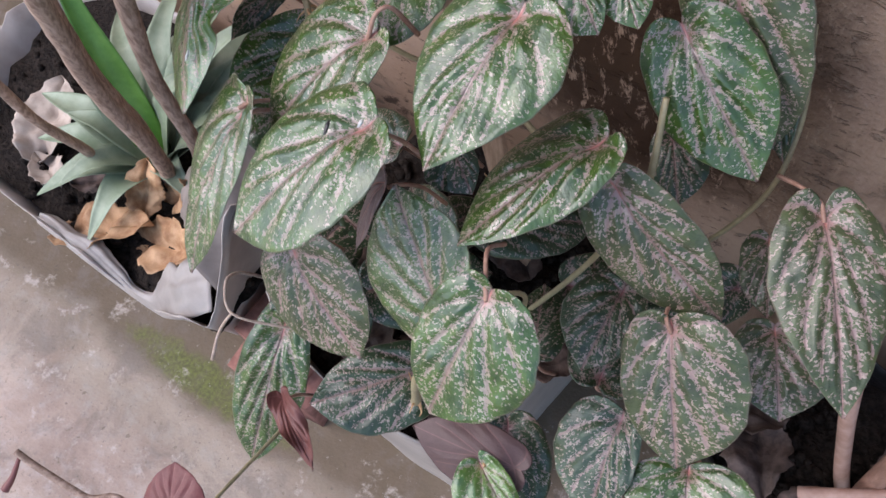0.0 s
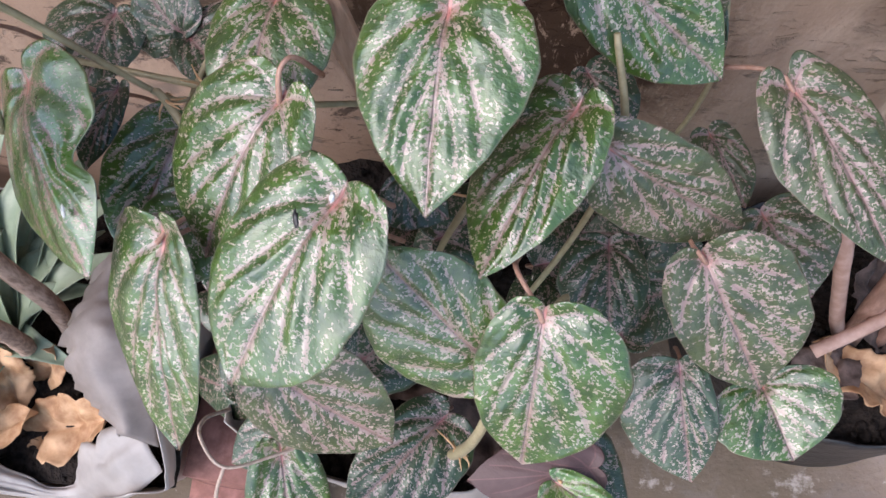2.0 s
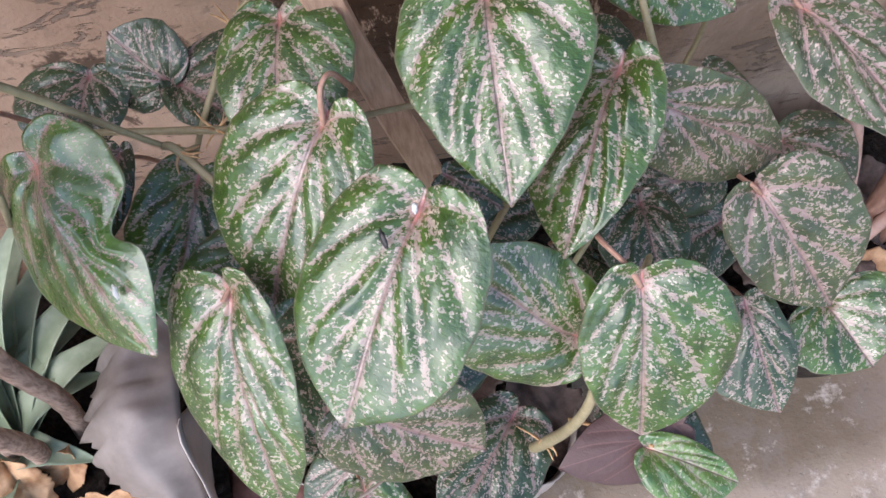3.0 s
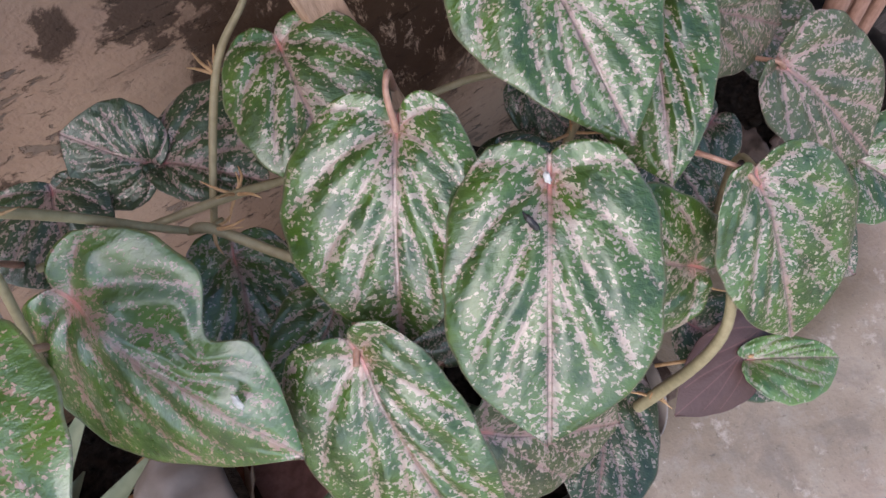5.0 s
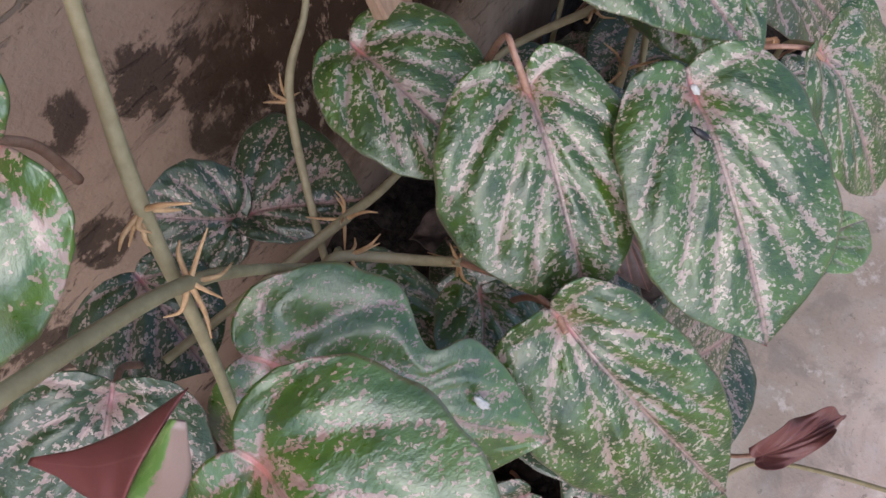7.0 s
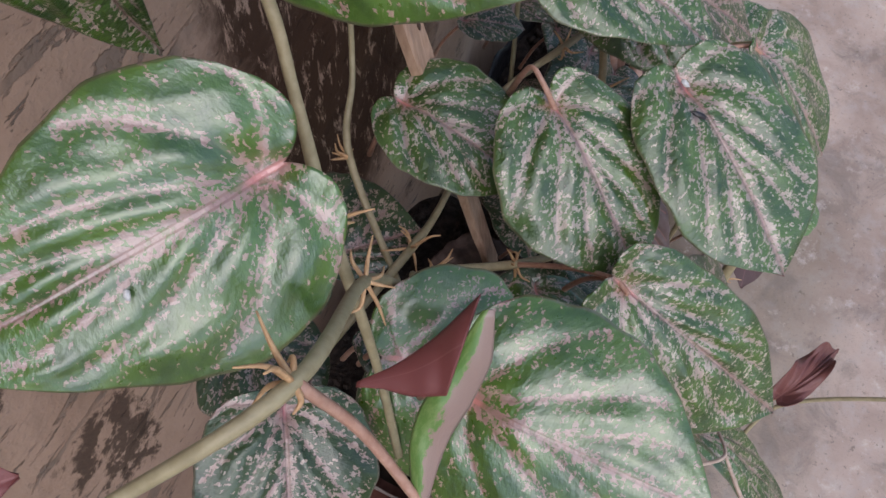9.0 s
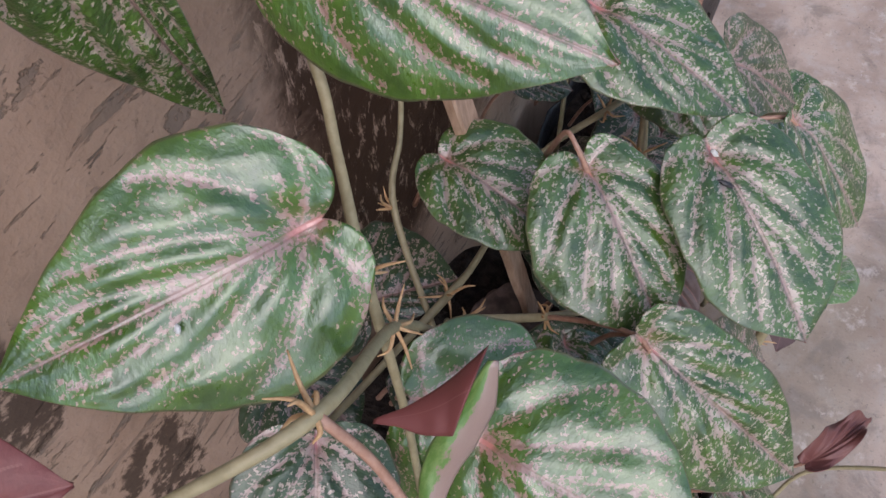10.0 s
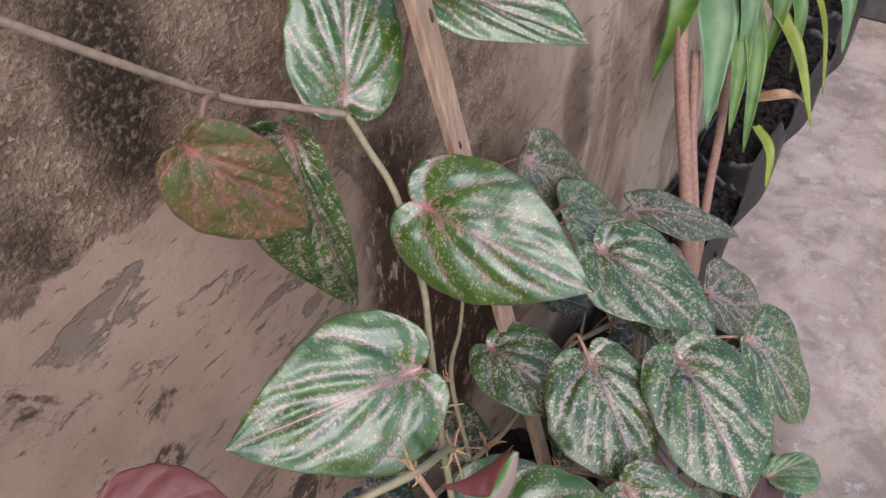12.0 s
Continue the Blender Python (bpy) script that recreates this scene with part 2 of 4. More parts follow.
PLASTIC = plain_material("white_plastic", (0.335, 0.300, 0.275), (0.425, 0.385, 0.355), 30, 0.45, 0.1)
RIM_PLASTIC = plain_material("rim_plastic", (0.26, 0.232, 0.212), (0.345, 0.312, 0.288), 40, 0.5, 0.3)
# bag plastic darkened by dirt and by the flap's shade, both in the colour
DIRTY_SHADED_PLASTIC = plain_material("dirty_shaded_plastic", (0.165, 0.138, 0.124), (0.235, 0.203, 0.185), 40, 0.55, 0.3)
DRY = plain_material("dry_leaf", (0.24, 0.115, 0.050), (0.54, 0.345, 0.195), 48, 0.7, 0.8)
STRAP = plain_material("strap_leaf", (0.175, 0.225, 0.145), (0.28, 0.33, 0.235), 45, 0.45, 0.2, 0.001, (1, 1, 1))
STRAP_BRIGHT = plain_material("strap_leaf_bright", (0.05, 0.14, 0.015), (0.09, 0.21, 0.035), 45, 0.35)
HANG = plain_material("hanging_leaf", (0.045, 0.105, 0.012), (0.095, 0.175, 0.028), 40, 0.4)
BLACK = plain_material("black_plastic", (0.006, 0.006, 0.007), (0.02, 0.018, 0.018), 60, 0.4, 0.6, 0.004)
TERRA = plain_material("terracotta", (0.16, 0.065, 0.05), (0.28, 0.13, 0.105), 80, 0.8, 0.4)
LITTER = plain_material("leaf_litter", (0.05, 0.035, 0.03), (0.13, 0.09, 0.075), 90, 0.85, 0.6, 0.003)


def wall_material():
    m = Nodes("old_plaster")
    o = m.obj()
    xyz = m.add("SeparateXYZ", {0: o}).outputs
    x, z = xyz[0], xyz[2]
    n1 = m.noise(o, 9.0, 6.0, 0.62, 0.4)
    n2 = m.noise(o, 46.0, 6.0, 0.65)
    n3 = m.noise(o, 260.0, 4.0, 0.6)
    ragged = m.noise(o, 24.0, 8.0, 0.7, 0.5)

    def blot(x0, z0, rx, rz, soft=0.28, ragg=3.2):
        """A stain of its own shape about one place on the wall."""
        a = m.math("POWER", m.math("DIVIDE", m.math("SUBTRACT", x, x0), rx), 2.0)
        b = m.math("POWER", m.math("DIVIDE", m.math("SUBTRACT", z, z0), rz), 2.0)
        d = m.math("SUBTRACT", m.math("ADD", a, b), m.math("MULTIPLY", m.math("SUBTRACT", ragged, 0.5), ragg * 2))
        return m.math("SUBTRACT", 1.0, m.step(d, 1.0 - soft, 1.0 + soft))

    col = m.mix(m.step(n1, 0.3, 0.72), (0.262, 0.166, 0.112), (0.374, 0.252, 0.178))
    col = m.mix(m.math("MULTIPLY", n3, 0.35), col, (0.340, 0.270, 0.225))
    # grey trowel scrapes, level, in the smooth plaster
    flat = m.noise(m.stretch(o, (19, 1, 50)), 1.0, 7.0, 0.66, 0.9)
    scr = m.math("MULTIPLY", m.step(m.math("ADD", flat, m.math("MULTIPLY", m.math("SUBTRACT", n3, 0.5), 0.12)), 0.56, 0.60), m.step(m.noise(o, 11.0, 3.0), 0.45, 0.55))
    col = m.mix(m.math("MULTIPLY", scr, 0.75), col, (0.150, 0.116, 0.092))
    nick = m.noise(m.stretch(o, (42, 1, 120)), 1.0, 6.0, 0.7, 0.6)
    nicks = m.math("MULTIPLY", m.step(nick, 0.60, 0.635), m.step(m.noise(o, 17.0, 4.0), 0.42, 0.56))
    col = m.mix(m.math("MULTIPLY", nicks, 0.8), col, (0.105, 0.086, 0.072))
    col = m.mix(m.math("MULTIPLY", m.step(n2, 0.52, 0.70), 0.30), col, (0.150, 0.105, 0.080))
    col = m.mix(m.math("MULTIPLY", m.step(n3, 0.60, 0.70), 0.30), col, (0.100, 0.075, 0.060))
    thin = m.step(m.noise(m.stretch(o, (22, 1, 150)), 1.0, 4.0, 0.6, 0.5), 0.69, 0.73)
    col = m.mix(m.math("MULTIPLY", thin, 0.35), col, (0.095, 0.075, 0.060))
    # black mould in blotches
    mould = m.math("MULTIPLY", m.step(m.noise(o, 13.0, 8.0, 0.72, 0.6), 0.59, 0.66), m.step(n2, 0.36, 0.5))
    for place_of in ((-0.460, 0.520, 0.020, 0.040), (-0.292, 0.462, 0.030, 0.030), (-0.343, 0.478, 0.012, 0.018), (-0.262, 0.405, 0.030, 0.050), (-0.366, 0.390, 0.012, 0.022), (-0.430, 0.360, 0.030, 0.040)):
        mould = m.math("MAXIMUM", mould, m.math("MULTIPLY", blot(*place_of), m.step(n2, 0.42, 0.49)))
    col = m.mix(m.math("MULTIPLY", mould, 0.85), col, (0.045, 0.030, 0.022))
    # bare rough cement above an uneven line, level at first, then falling
    fall = m.math("MULTIPLY", m.math("MAXIMUM", m.math("ADD", x, 0.312), 0.0), -1.75)
    line = m.math("ADD", m.math("ADD", 0.722, fall), m.math("MULTIPLY", m.math("SUBTRACT", ragged, 0.5), 0.07))
    above = m.step(m.math("SUBTRACT", z, line), -0.003, 0.008)
    above = m.math("MULTIPLY", above, m.step(m.math("MULTIPLY", x, -1.0), -0.06, 0.12))
    grit = m.noise(o, 420.0, 3.0, 0.7)
    rough_c = m.mix(m.step(n2, 0.35, 0.65), (0.150, 0.096, 0.062), (0.285, 0.196, 0.132))
    rough_c = m.mix(m.math("MULTIPLY", m.step(n3, 0.54, 0.62), 0.65), rough_c, (0.400, 0.318, 0.242))
    rough_c = m.mix(m.math("MULTIPLY", m.step(grit, 0.56, 0.63), 0.7), rough_c, (0.055, 0.040, 0.030))
    sooty = m.math("MAXIMUM", m.math("MULTIPLY", m.step(m.noise(o, 10.0, 6.0, 0.65), 0.52, 0.64), 0.75), blot(-0.407, 0.795, 0.026, 0.060, 0.8, 1.2))
    rough_c = m.mix(m.math("MULTIPLY", sooty, m.step(n3, 0.30, 0.55)), rough_c, (0.040, 0.029, 0.021))
    col = m.mix(above, col, rough_c)
    # rain streaks further along the wall
    streak = m.noise(m.stretch(o, (12, 1, 4.5)), 1.0, 7.0, 0.66, 1.1)
    right = m.step(x, -0.10, 0.16)
    col = m.mix(m.math("MULTIPLY", right, 0.65), col, m.mix(m.step(streak, 0.36, 0.60), (0.130, 0.094, 0.064), (0.405, 0.318, 0.245)))
    # damp stains, and deep shade behind the vine painted into the plaster
    stain_and_shade = m.math("MULTIPLY", m.math("MAXIMUM", blot(-0.218, 0.54, 0.044, 0.13, 0.8, 1.4), blot(-0.150, 0.38, 0.130, 0.16, 0.6, 0.8)), m.step(m.noise(m.stretch(o, (95, 1, 34)), 1.0, 7.0, 0.75, 0.4), 0.37, 0.46))
    stain_and_shade = m.math("MAXIMUM", stain_and_shade, m.math("MULTIPLY", blot(0.09, 0.47, 0.03, 0.11, 0.9, 1.2), 0.7))
    col = m.mix(m.math("MULTIPLY", stain_and_shade, 0.95), col, m.mix(n2, (0.020, 0.010, 0.006), (0.066, 0.036, 0.021)))
    h = m.math("ADD", m.math("MULTIPLY", n2, m.math("ADD", 0.4, above)), m.math("MULTIPLY", n3, m.math("ADD", 0.25, above)))
    h = m.math("SUBTRACT", h, m.math("MULTIPLY", m.math("MAXIMUM", scr, nicks), 0.4))
    return m.done(col, 0.9, m.bump(h, 0.85, 0.003), Specular_IOR_Level=0.1)


def floor_material():
    m = Nodes("cement_floor")
    o = m.obj()
    xyz = m.add("SeparateXYZ", {0: o}).outputs
    n1 = m.noise(o, 7.0, 6.0, 0.6, 0.3)
    n2 = m.noise(o, 38.0, 6.0, 0.65)
    n3 = m.noise(o, 230.0, 4.0, 0.6)
    col = m.mix(m.step(n1, 0.32, 0.68), (0.275, 0.206, 0.168), (0.455, 0.362, 0.300))
    col = m.mix(m.math("MULTIPLY", m.step(n2, 0.45, 0.7), 0.5), col, (0.416, 0.376, 0.348))
    col = m.mix(m.math("MULTIPLY", m.step(n3, 0.58, 0.72), 0.6), col, (0.192, 0.168, 0.152))
    # damp dirt and moss along the pots, with shade under the vine painted in
    near = m.math("ADD", xyz[1], m.math("MULTIPLY", m.math("SUBTRACT", n1, 0.5), 0.10))
    here = m.math("SUBTRACT", 1.0, m.step(xyz[0], 0.10, 0.30))
    dirt_and_shade = m.math("MULTIPLY", m.step(m.math("SUBTRACT", near, m.math("MULTIPLY", m.step(xyz[0], -0.20, -0.10), 0.060)), -0.392, -0.348), here)
    col = m.mix(m.math("MULTIPLY", dirt_and_shade, 0.85), col, m.mix(n2, (0.036, 0.024, 0.017), (0.150, 0.082, 0.060)))
    gx = m.math("POWER", m.math("DIVIDE", m.math("ADD", xyz[0], 0.49), 0.12), 2.0)
    gy = m.math("POWER", m.math("DIVIDE", m.math("ADD", xyz[1], 0.350), 0.022), 2.0)
    patch = m.math("SUBTRACT", m.math("ADD", gx, gy), m.math("MULTIPLY", m.math("SUBTRACT", n2, 0.5), 3.0))
    moss = m.math("SUBTRACT", 1.0, m.step(patch, 0.2, 1.5))
    col = m.mix(m.math("MULTIPLY", moss, 0.85), col, m.mix(m.step(n3, 0.3, 0.7), (0.050, 0.062, 0.012), (0.140, 0.165, 0.024)))
    slime = m.step(m.math("ADD", near, m.math("MULTIPLY", n2, 0.06)), -0.47, -0.37)
    col = m.mix(m.math("MULTIPLY", m.math("MULTIPLY", slime, here), 0.35), col, (0.120, 0.120, 0.070))
    blotch = m.noise(o, 15.0, 7.0, 0.68, 0.5)
    col = m.mix(m.math("MULTIPLY", m.step(blotch, 0.48, 0.66), 0.6), col, (0.165, 0.138, 0.118))
    col = m.mix(m.math("MULTIPLY", m.step(m.noise(o, 26.0, 6.0, 0.7), 0.56, 0.68), 0.5), col, (0.56, 0.50, 0.45))
    speck = m.noise(o, 95.0, 5.0, 0.7)
    col = m.mix(m.math("MULTIPLY", m.step(speck, 0.60, 0.68), 0.55), col, (0.090, 0.078, 0.062))
    col = m.mix(m.math("MULTIPLY", m.step(speck, 0.36, 0.30), 0.4), col, (0.52, 0.49, 0.46))
    h = m.math("ADD", n2, m.math("MULTIPLY", n3, 0.6))
    return m.done(col, 0.85, m.bump(h, 0.5, 0.003), Specular_IOR_Level=0.25)


WALL, FLOOR = wall_material(), floor_material()


# ---- the large structure ----
def slab(name, lo, hi, mat, cuts=0):
    bm = bmesh.new()
    bmesh.ops.create_cube(bm, size=1)
    for v in bm.verts:
        v.co = [a + (b - a) * (c + 0.5) for a, b, c in zip(lo, hi, v.co)]
    if cuts:
        bmesh.ops.bevel(bm, geom=bm.edges[:], offset=cuts, segments=2, affect="EDGES")
    return part(name, bm, mat, smooth=False)


tagged(slab("ground", (-60, -60, -0.3), (60, 0.0, 0.0), FLOOR), "pale grey worn cement floor with stains and moss", "floor", kind="structure")
tagged(slab("wall_north", (-60, 0.0, -0.3), (60, 0.14, 1.6), WALL), "stained brown plaster garden wall with mould and scrapes", "wall", kind="structure")



# ---- the vine ----
vine = thing("betel_vine", (-0.22, -0.16, 0.26), "variegated green and pink climbing vine with heart-shaped leaves against the wall", "plant")
ROUND = [(0, 0.54), (0.05, 0.69), (0.12, 0.83), (0.20, 0.92), (0.30, 0.98), (0.41, 1.0), (0.51, 0.985), (0.61, 0.925), (0.71, 0.81), (0.80, 0.64), (0.88, 0.43), (0.94, 0.22), (0.975, 0.095), (1, 0.01)]
POINTED = [(0, 0.58), (0.05, 0.75), (0.12, 0.90), (0.20, 0.975), (0.30, 1.0), (0.38, 0.98), (0.48, 0.89), (0.58, 0.76), (0.68, 0.60), (0.78, 0.42), (0.86, 0.27), (0.93, 0.13), (0.97, 0.05), (1, 0.008)]
# ribs in a leaf of unit length and half width: where each leaves the midrib and how it runs out
RIBS = [
    [(0, 0.0), (0.15, 0.15), (0.35, 0.34), (0.55, 0.52), (0.70, 0.68)],
    [(0, 0.0), (0.30, 0.07), (0.62, 0.20), (0.92, 0.38)],
    [(0, 0.0), (0.28, -0.06), (0.56, -0.07), (0.80, 0.0)],
    [(0, 0.28), (0.14, 0.43), (0.33, 0.64), (0.43, 0.80)],
]


def notch(u, v, deep=0.2):
    """How far the blade reaches back past its stalk; deep: how far it is cut in at the middle."""
    lobes = np.sin(np.pi * np.minimum(1.0, np.abs(u) ** 0.75 * 0.80))
    return 0.145 * (1 - v) ** 3 * (lobes * deep + (0.66 + 0.34 * lobes) * (1 - deep))


TABLES = {}


def leaf_table(nu, nv):
    """A leaf's grid of u, v and, for each point, its distance from the midrib and from the nearest side rib."""
    if (nu, nv) not in TABLES:
        t = np.linspace(-1, 1, nu + 1)
        uu, vv = np.meshgrid(np.sign(t) * np.abs(t) ** 1.15, np.linspace(0, 1, nv + 1) ** 1.15)
        px = np.abs(uu) * np.interp(vv, *zip(*ROUND)) * 0.44
        py = vv - notch(uu, vv)
        side = np.full(px.shape, 9.0)
        for rib in RIBS:
            line = spline([(0.44 * a, b, 0) for a, b in rib], 8)
            for a, b in zip(line, line[1:]):
                d = np.array((b - a)[:2])
                k = np.clip(((px - a[0]) * d[0] + (py - a[1]) * d[1]) / (d @ d), 0, 1)
                side = np.minimum(side, np.hypot(px - a[0] - k * d[0], py - a[1] - k * d[1]))
        TABLES[nu, nv] = uu, vv, px, side
    return TABLES[nu, nv]


def noises(x, y, z):
    return np.array([noise.noise((a, b, z)) for a, b in zip(x.ravel(), y.ravel())]).reshape(x.shape)


def sheet_mesh(top, thick, uv, marks):
    """A thin solid sheet over a grid of points; its underside takes material 1. marks: named values at the points."""
    rows, cols = top.shape[:2]
    du, dv = np.gradient(top, axis=1), np.gradient(top, axis=0)
    n = np.cross(du, dv)
    n /= np.maximum(np.linalg.norm(n, axis=2, keepdims=True), 1e-12)
    edge = np.ones((rows, cols, 1))
    edge[:, (0, -1)] = 0.35
    verts = np.concatenate([top.reshape(-1, 3), (top - n * thick * edge).reshape(-1, 3)])
    i = np.arange(rows * cols).reshape(rows, cols)
    quads = np.stack([i[:-1, :-1], i[:-1, 1:], i[1:, 1:], i[1:, :-1]], 2).reshape(-1, 4)
    ring = np.concatenate([i[0], i[1:, -1], i[-1, -2::-1], i[-2:0:-1, 0]])
    nxt, low = np.roll(ring, -1), rows * cols
    rim = np.stack([nxt, ring, ring + low, nxt + low], 1)
    faces = np.concatenate([quads, quads[:, ::-1] + low, rim])
    me = bpy.data.meshes.new("leaf")
    me.from_pydata(verts.tolist(), [], faces.tolist())
    me.polygons.foreach_set("material_index", np.repeat([0, 1, 0], [len(quads), len(quads), len(rim)]))
    me.uv_layers.new(name=UV_NAME)
    flat = np.tile(uv.reshape(-1, 2), (2, 1))[faces.ravel()]
    me.uv_layers[UV_NAME].data.foreach_set("uv", flat.ravel())
    for name, value in marks.items():
        me.attributes.new(name, "FLOAT", "POINT").data.foreach_set("value", np.tile(value.ravel(), 2))
    me.update()
    return me


def mesh_part(name, me, mats, parent=None, label="", m=None):
    for a in mats if isinstance(mats, (list, tuple)) else [mats]:
        me.materials.append(a)
    me.shade_smooth()
    ob = new(name, me)
    place(ob, parent, m or Matrix())
    return tagged(ob, label)


seed = [0]


def leaf(base, tip, face, left, right, arch=0.06, fold=0.1, kind="green", curl=0.0, stalk=(), wave=0.012, taper=0.25, deep=0.2, label="", quilt=1.0, fine=(72, 64), bend=0.0, twist=0.0, waist=()):
    """A heart-shaped leaf from its stalk's end to its tip; face: the way its upper side looks; left, right: half widths;
    bend: how far the midrib swings sideways; twist: turn along the leaf; waist: (side, where, how deep) of a dent in the margin."""
    seed[0] += 1
    k = seed[0] * 3.7
    base, tip = Vector(base), Vector(tip)
    size = (tip - base).length
    y = (tip - base).normalized()
    z = (Vector(face) - y * y.dot(Vector(face))).normalized()
    x = y.cross(z)
    m = Matrix((x, y, z)).transposed().to_4x4()
    m.translation = base
    u, v, mid, side = leaf_table(*fine)
    a = np.abs(u)
    w = np.where(u > 0, right, left)
    width = np.interp(v, *zip(*ROUND)) * (1 - taper) + np.interp(v, *zip(*POINTED)) * taper
    px = u * w * width * (1 + 0.025 * np.sin(v * 9 + k) + 0.012 * np.sin(v * 31 + k * 2) * a)
    for way, where, deepness in waist:
        px = px * (1 - deepness * np.exp(-((v - where) / 0.09) ** 2) * (u * way > 0))
    s = v - notch(u, v, deep)
    py = size * s
    flat = np.stack([px, py - 0.25 * np.abs(px)], 2)
    pz = size * arch * 2 * s * (1 - s) + fold * np.abs(px) - curl * size * s * s
    pz = pz - 0.16 * px * px / np.maximum(w, 0.01)
    pz = pz + size * wave * np.sin(v * 11 + k + np.where(u > 0, 2, 0)) * a * a
    # the blade swells between the ribs, and is quilted by the cross veins
    fade = (1 - a ** 6) * np.minimum(1.0, (1 - v) * 2.2)
    puff = (1 - np.exp(-(side / 0.042) ** 2)) * (1 - np.exp(-(mid / 0.040) ** 2))
    cross = noises(a * 3.8 + np.where(u > 0, 7.3, 0) + k, (s - 0.25 * a) * 6.5, k)
    pz = pz + quilt * size * fade * (0.020 * puff + 0.016 * cross * (0.25 + puff))
    pz = pz + size * 0.008 * noises(px * 55, py * 55, k)
    # the blade dips where the stalk joins it
    pz = pz - size * 0.055 * np.exp(-((px / (0.13 * size)) ** 2 + (py / (0.11 * size)) ** 2))
    near = np.exp(-(np.hypot(px, py) / size / 0.062) ** 2)
    px = px + bend * size * 4 * s * (1 - s)
    turn = twist * s
    px, pz = px * np.cos(turn) - pz * np.sin(turn), px * np.sin(turn) + pz * np.cos(turn)
    marks = {"mid_d": mid, "side_d": side, "near_base": near, "rim": a ** 8}
    mats = {"maroon": [MAROON, MAROON], "umber": [UMBER, UMBER], "dull": [DULL, DULL], "mauve": [MAUVE, MAUVE]}.get(kind) or [LEAF[kind], MAROON]
    ob = mesh_part("leaf", sheet_mesh(np.stack([px, py, pz], 2), 0.0006, flat, marks), mats, vine, label, m)
    dip = Vector(m @ Vector((0, 0.003, -0.055 * size)))
    if stalk:
        pts = [dip] + [Vector(p) for p in stalk]
    else:
        b1 = dip - y * 0.004 - z * 0.009
        b2 = b1 - y * 0.003 - z * 0.008 + Vector((0, 0.006, -0.014))
        pts = [dip - z * 0.0025, b1, b2, b2 + Vector((0.004, 0.012, -0.035))]
    part("petiole", tube(pts, [0.0015, 0.0012, 0.0016], 7, 5), PETIOLE, ob, "pinkish leaf stalk")
    return ob


leaf((-0.2441, -0.1748, 0.5438), (-0.2833, -0.2334, 0.4946), (-0.362, -0.446, 0.819), 0.0333, 0.0440, arch=0.12, taper=0.08, deep=0.6, stalk=[(-0.2415, -0.1661, 0.5514), (-0.2362, -0.1583, 0.5510), (-0.2312, -0.1484, 0.5227)])
leaf((-0.2110, -0.2250, 0.5449), (-0.2576, -0.2952, 0.4972), (-0.313, -0.383, 0.869), 0.0414, 0.0391, arch=0.1, taper=0, deep=0.05)
leaf((-0.1206, -0.2558, 0.4906), (-0.1285, -0.3108, 0.4304), (-0.039, -0.735, 0.677), 0.0440, 0.0287, taper=0.05, deep=0.35, stalk=[(-0.1257, -0.2464, 0.4928), (-0.1344, -0.2308, 0.4913), (-0.1336, -0.2171, 0.4752)])
leaf((-0.1008, -0.0849, 0.5297), (-0.0350, -0.1147, 0.4748), (0.233, -0.709, 0.665), 0.0330, 0.0326, taper=0.4, deep=0.5)
leaf((-0.1118, -0.1607, 0.5191), (-0.1512, -0.2359, 0.4877), (-0.379, -0.180, 0.908), 0.0262, 0.0403, fold=-0.1, taper=0.5)
leaf((-0.0931, -0.1698, 0.4943), (-0.0176, -0.1772, 0.4266), (0.300, -0.853, 0.428), 0.0258, 0.0318, kind='dusty', taper=0.2, deep=0.15)
leaf((-0.0380, -0.2017, 0.4369), (-0.0001, -0.2522, 0.3784), (0.051, -0.740, 0.671), 0.0440, 0.0303, kind='dusty', taper=0.1, deep=0.35, stalk=[(-0.0420, -0.1975, 0.4390), (-0.0452, -0.1877, 0.4325), (-0.0420, -0.1662, 0.4085)])
leaf((0.0053, -0.1107, 0.4661), (0.0609, -0.1939, 0.4235), (0.234, -0.315, 0.920), 0.0315, 0.0338, kind='dusty', taper=0.7, deep=0.6, stalk=[(-0.0018, -0.1032, 0.4644), (-0.0148, -0.0981, 0.4623), (-0.0283, -0.0927, 0.4549)])
leaf((-0.3016, -0.2345, 0.5116), (-0.2985, -0.3180, 0.4441), (-0.496, -0.557, 0.666), 0.0305, 0.0440, taper=0.3, deep=0.15)
leaf((-0.1671, -0.1435, 0.5689), (-0.1726, -0.2260, 0.5326), (-0.144, -0.390, 0.909), 0.0418, 0.0396, taper=0.8)
leaf((-0.1471, -0.2637, 0.4423), (-0.2060, -0.2187, 0.4812), (-0.118, -0.733, 0.670), 0.0440, 0.0328, taper=0.05)
leaf((-0.2686, -0.2701, 0.4163), (-0.2037, -0.2946, 0.3708), (0.075, -0.829, 0.554), 0.0413, 0.0440, kind='dusty', deep=0.5)
leaf((-0.2774, -0.3058, 0.3391), (-0.2758, -0.3888, 0.2481), (0.362, -0.686, 0.631), 0.0280, 0.0265)
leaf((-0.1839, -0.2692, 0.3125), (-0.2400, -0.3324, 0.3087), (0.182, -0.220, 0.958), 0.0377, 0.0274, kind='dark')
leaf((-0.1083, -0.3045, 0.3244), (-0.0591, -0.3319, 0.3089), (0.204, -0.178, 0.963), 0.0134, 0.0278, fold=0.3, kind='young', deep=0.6)
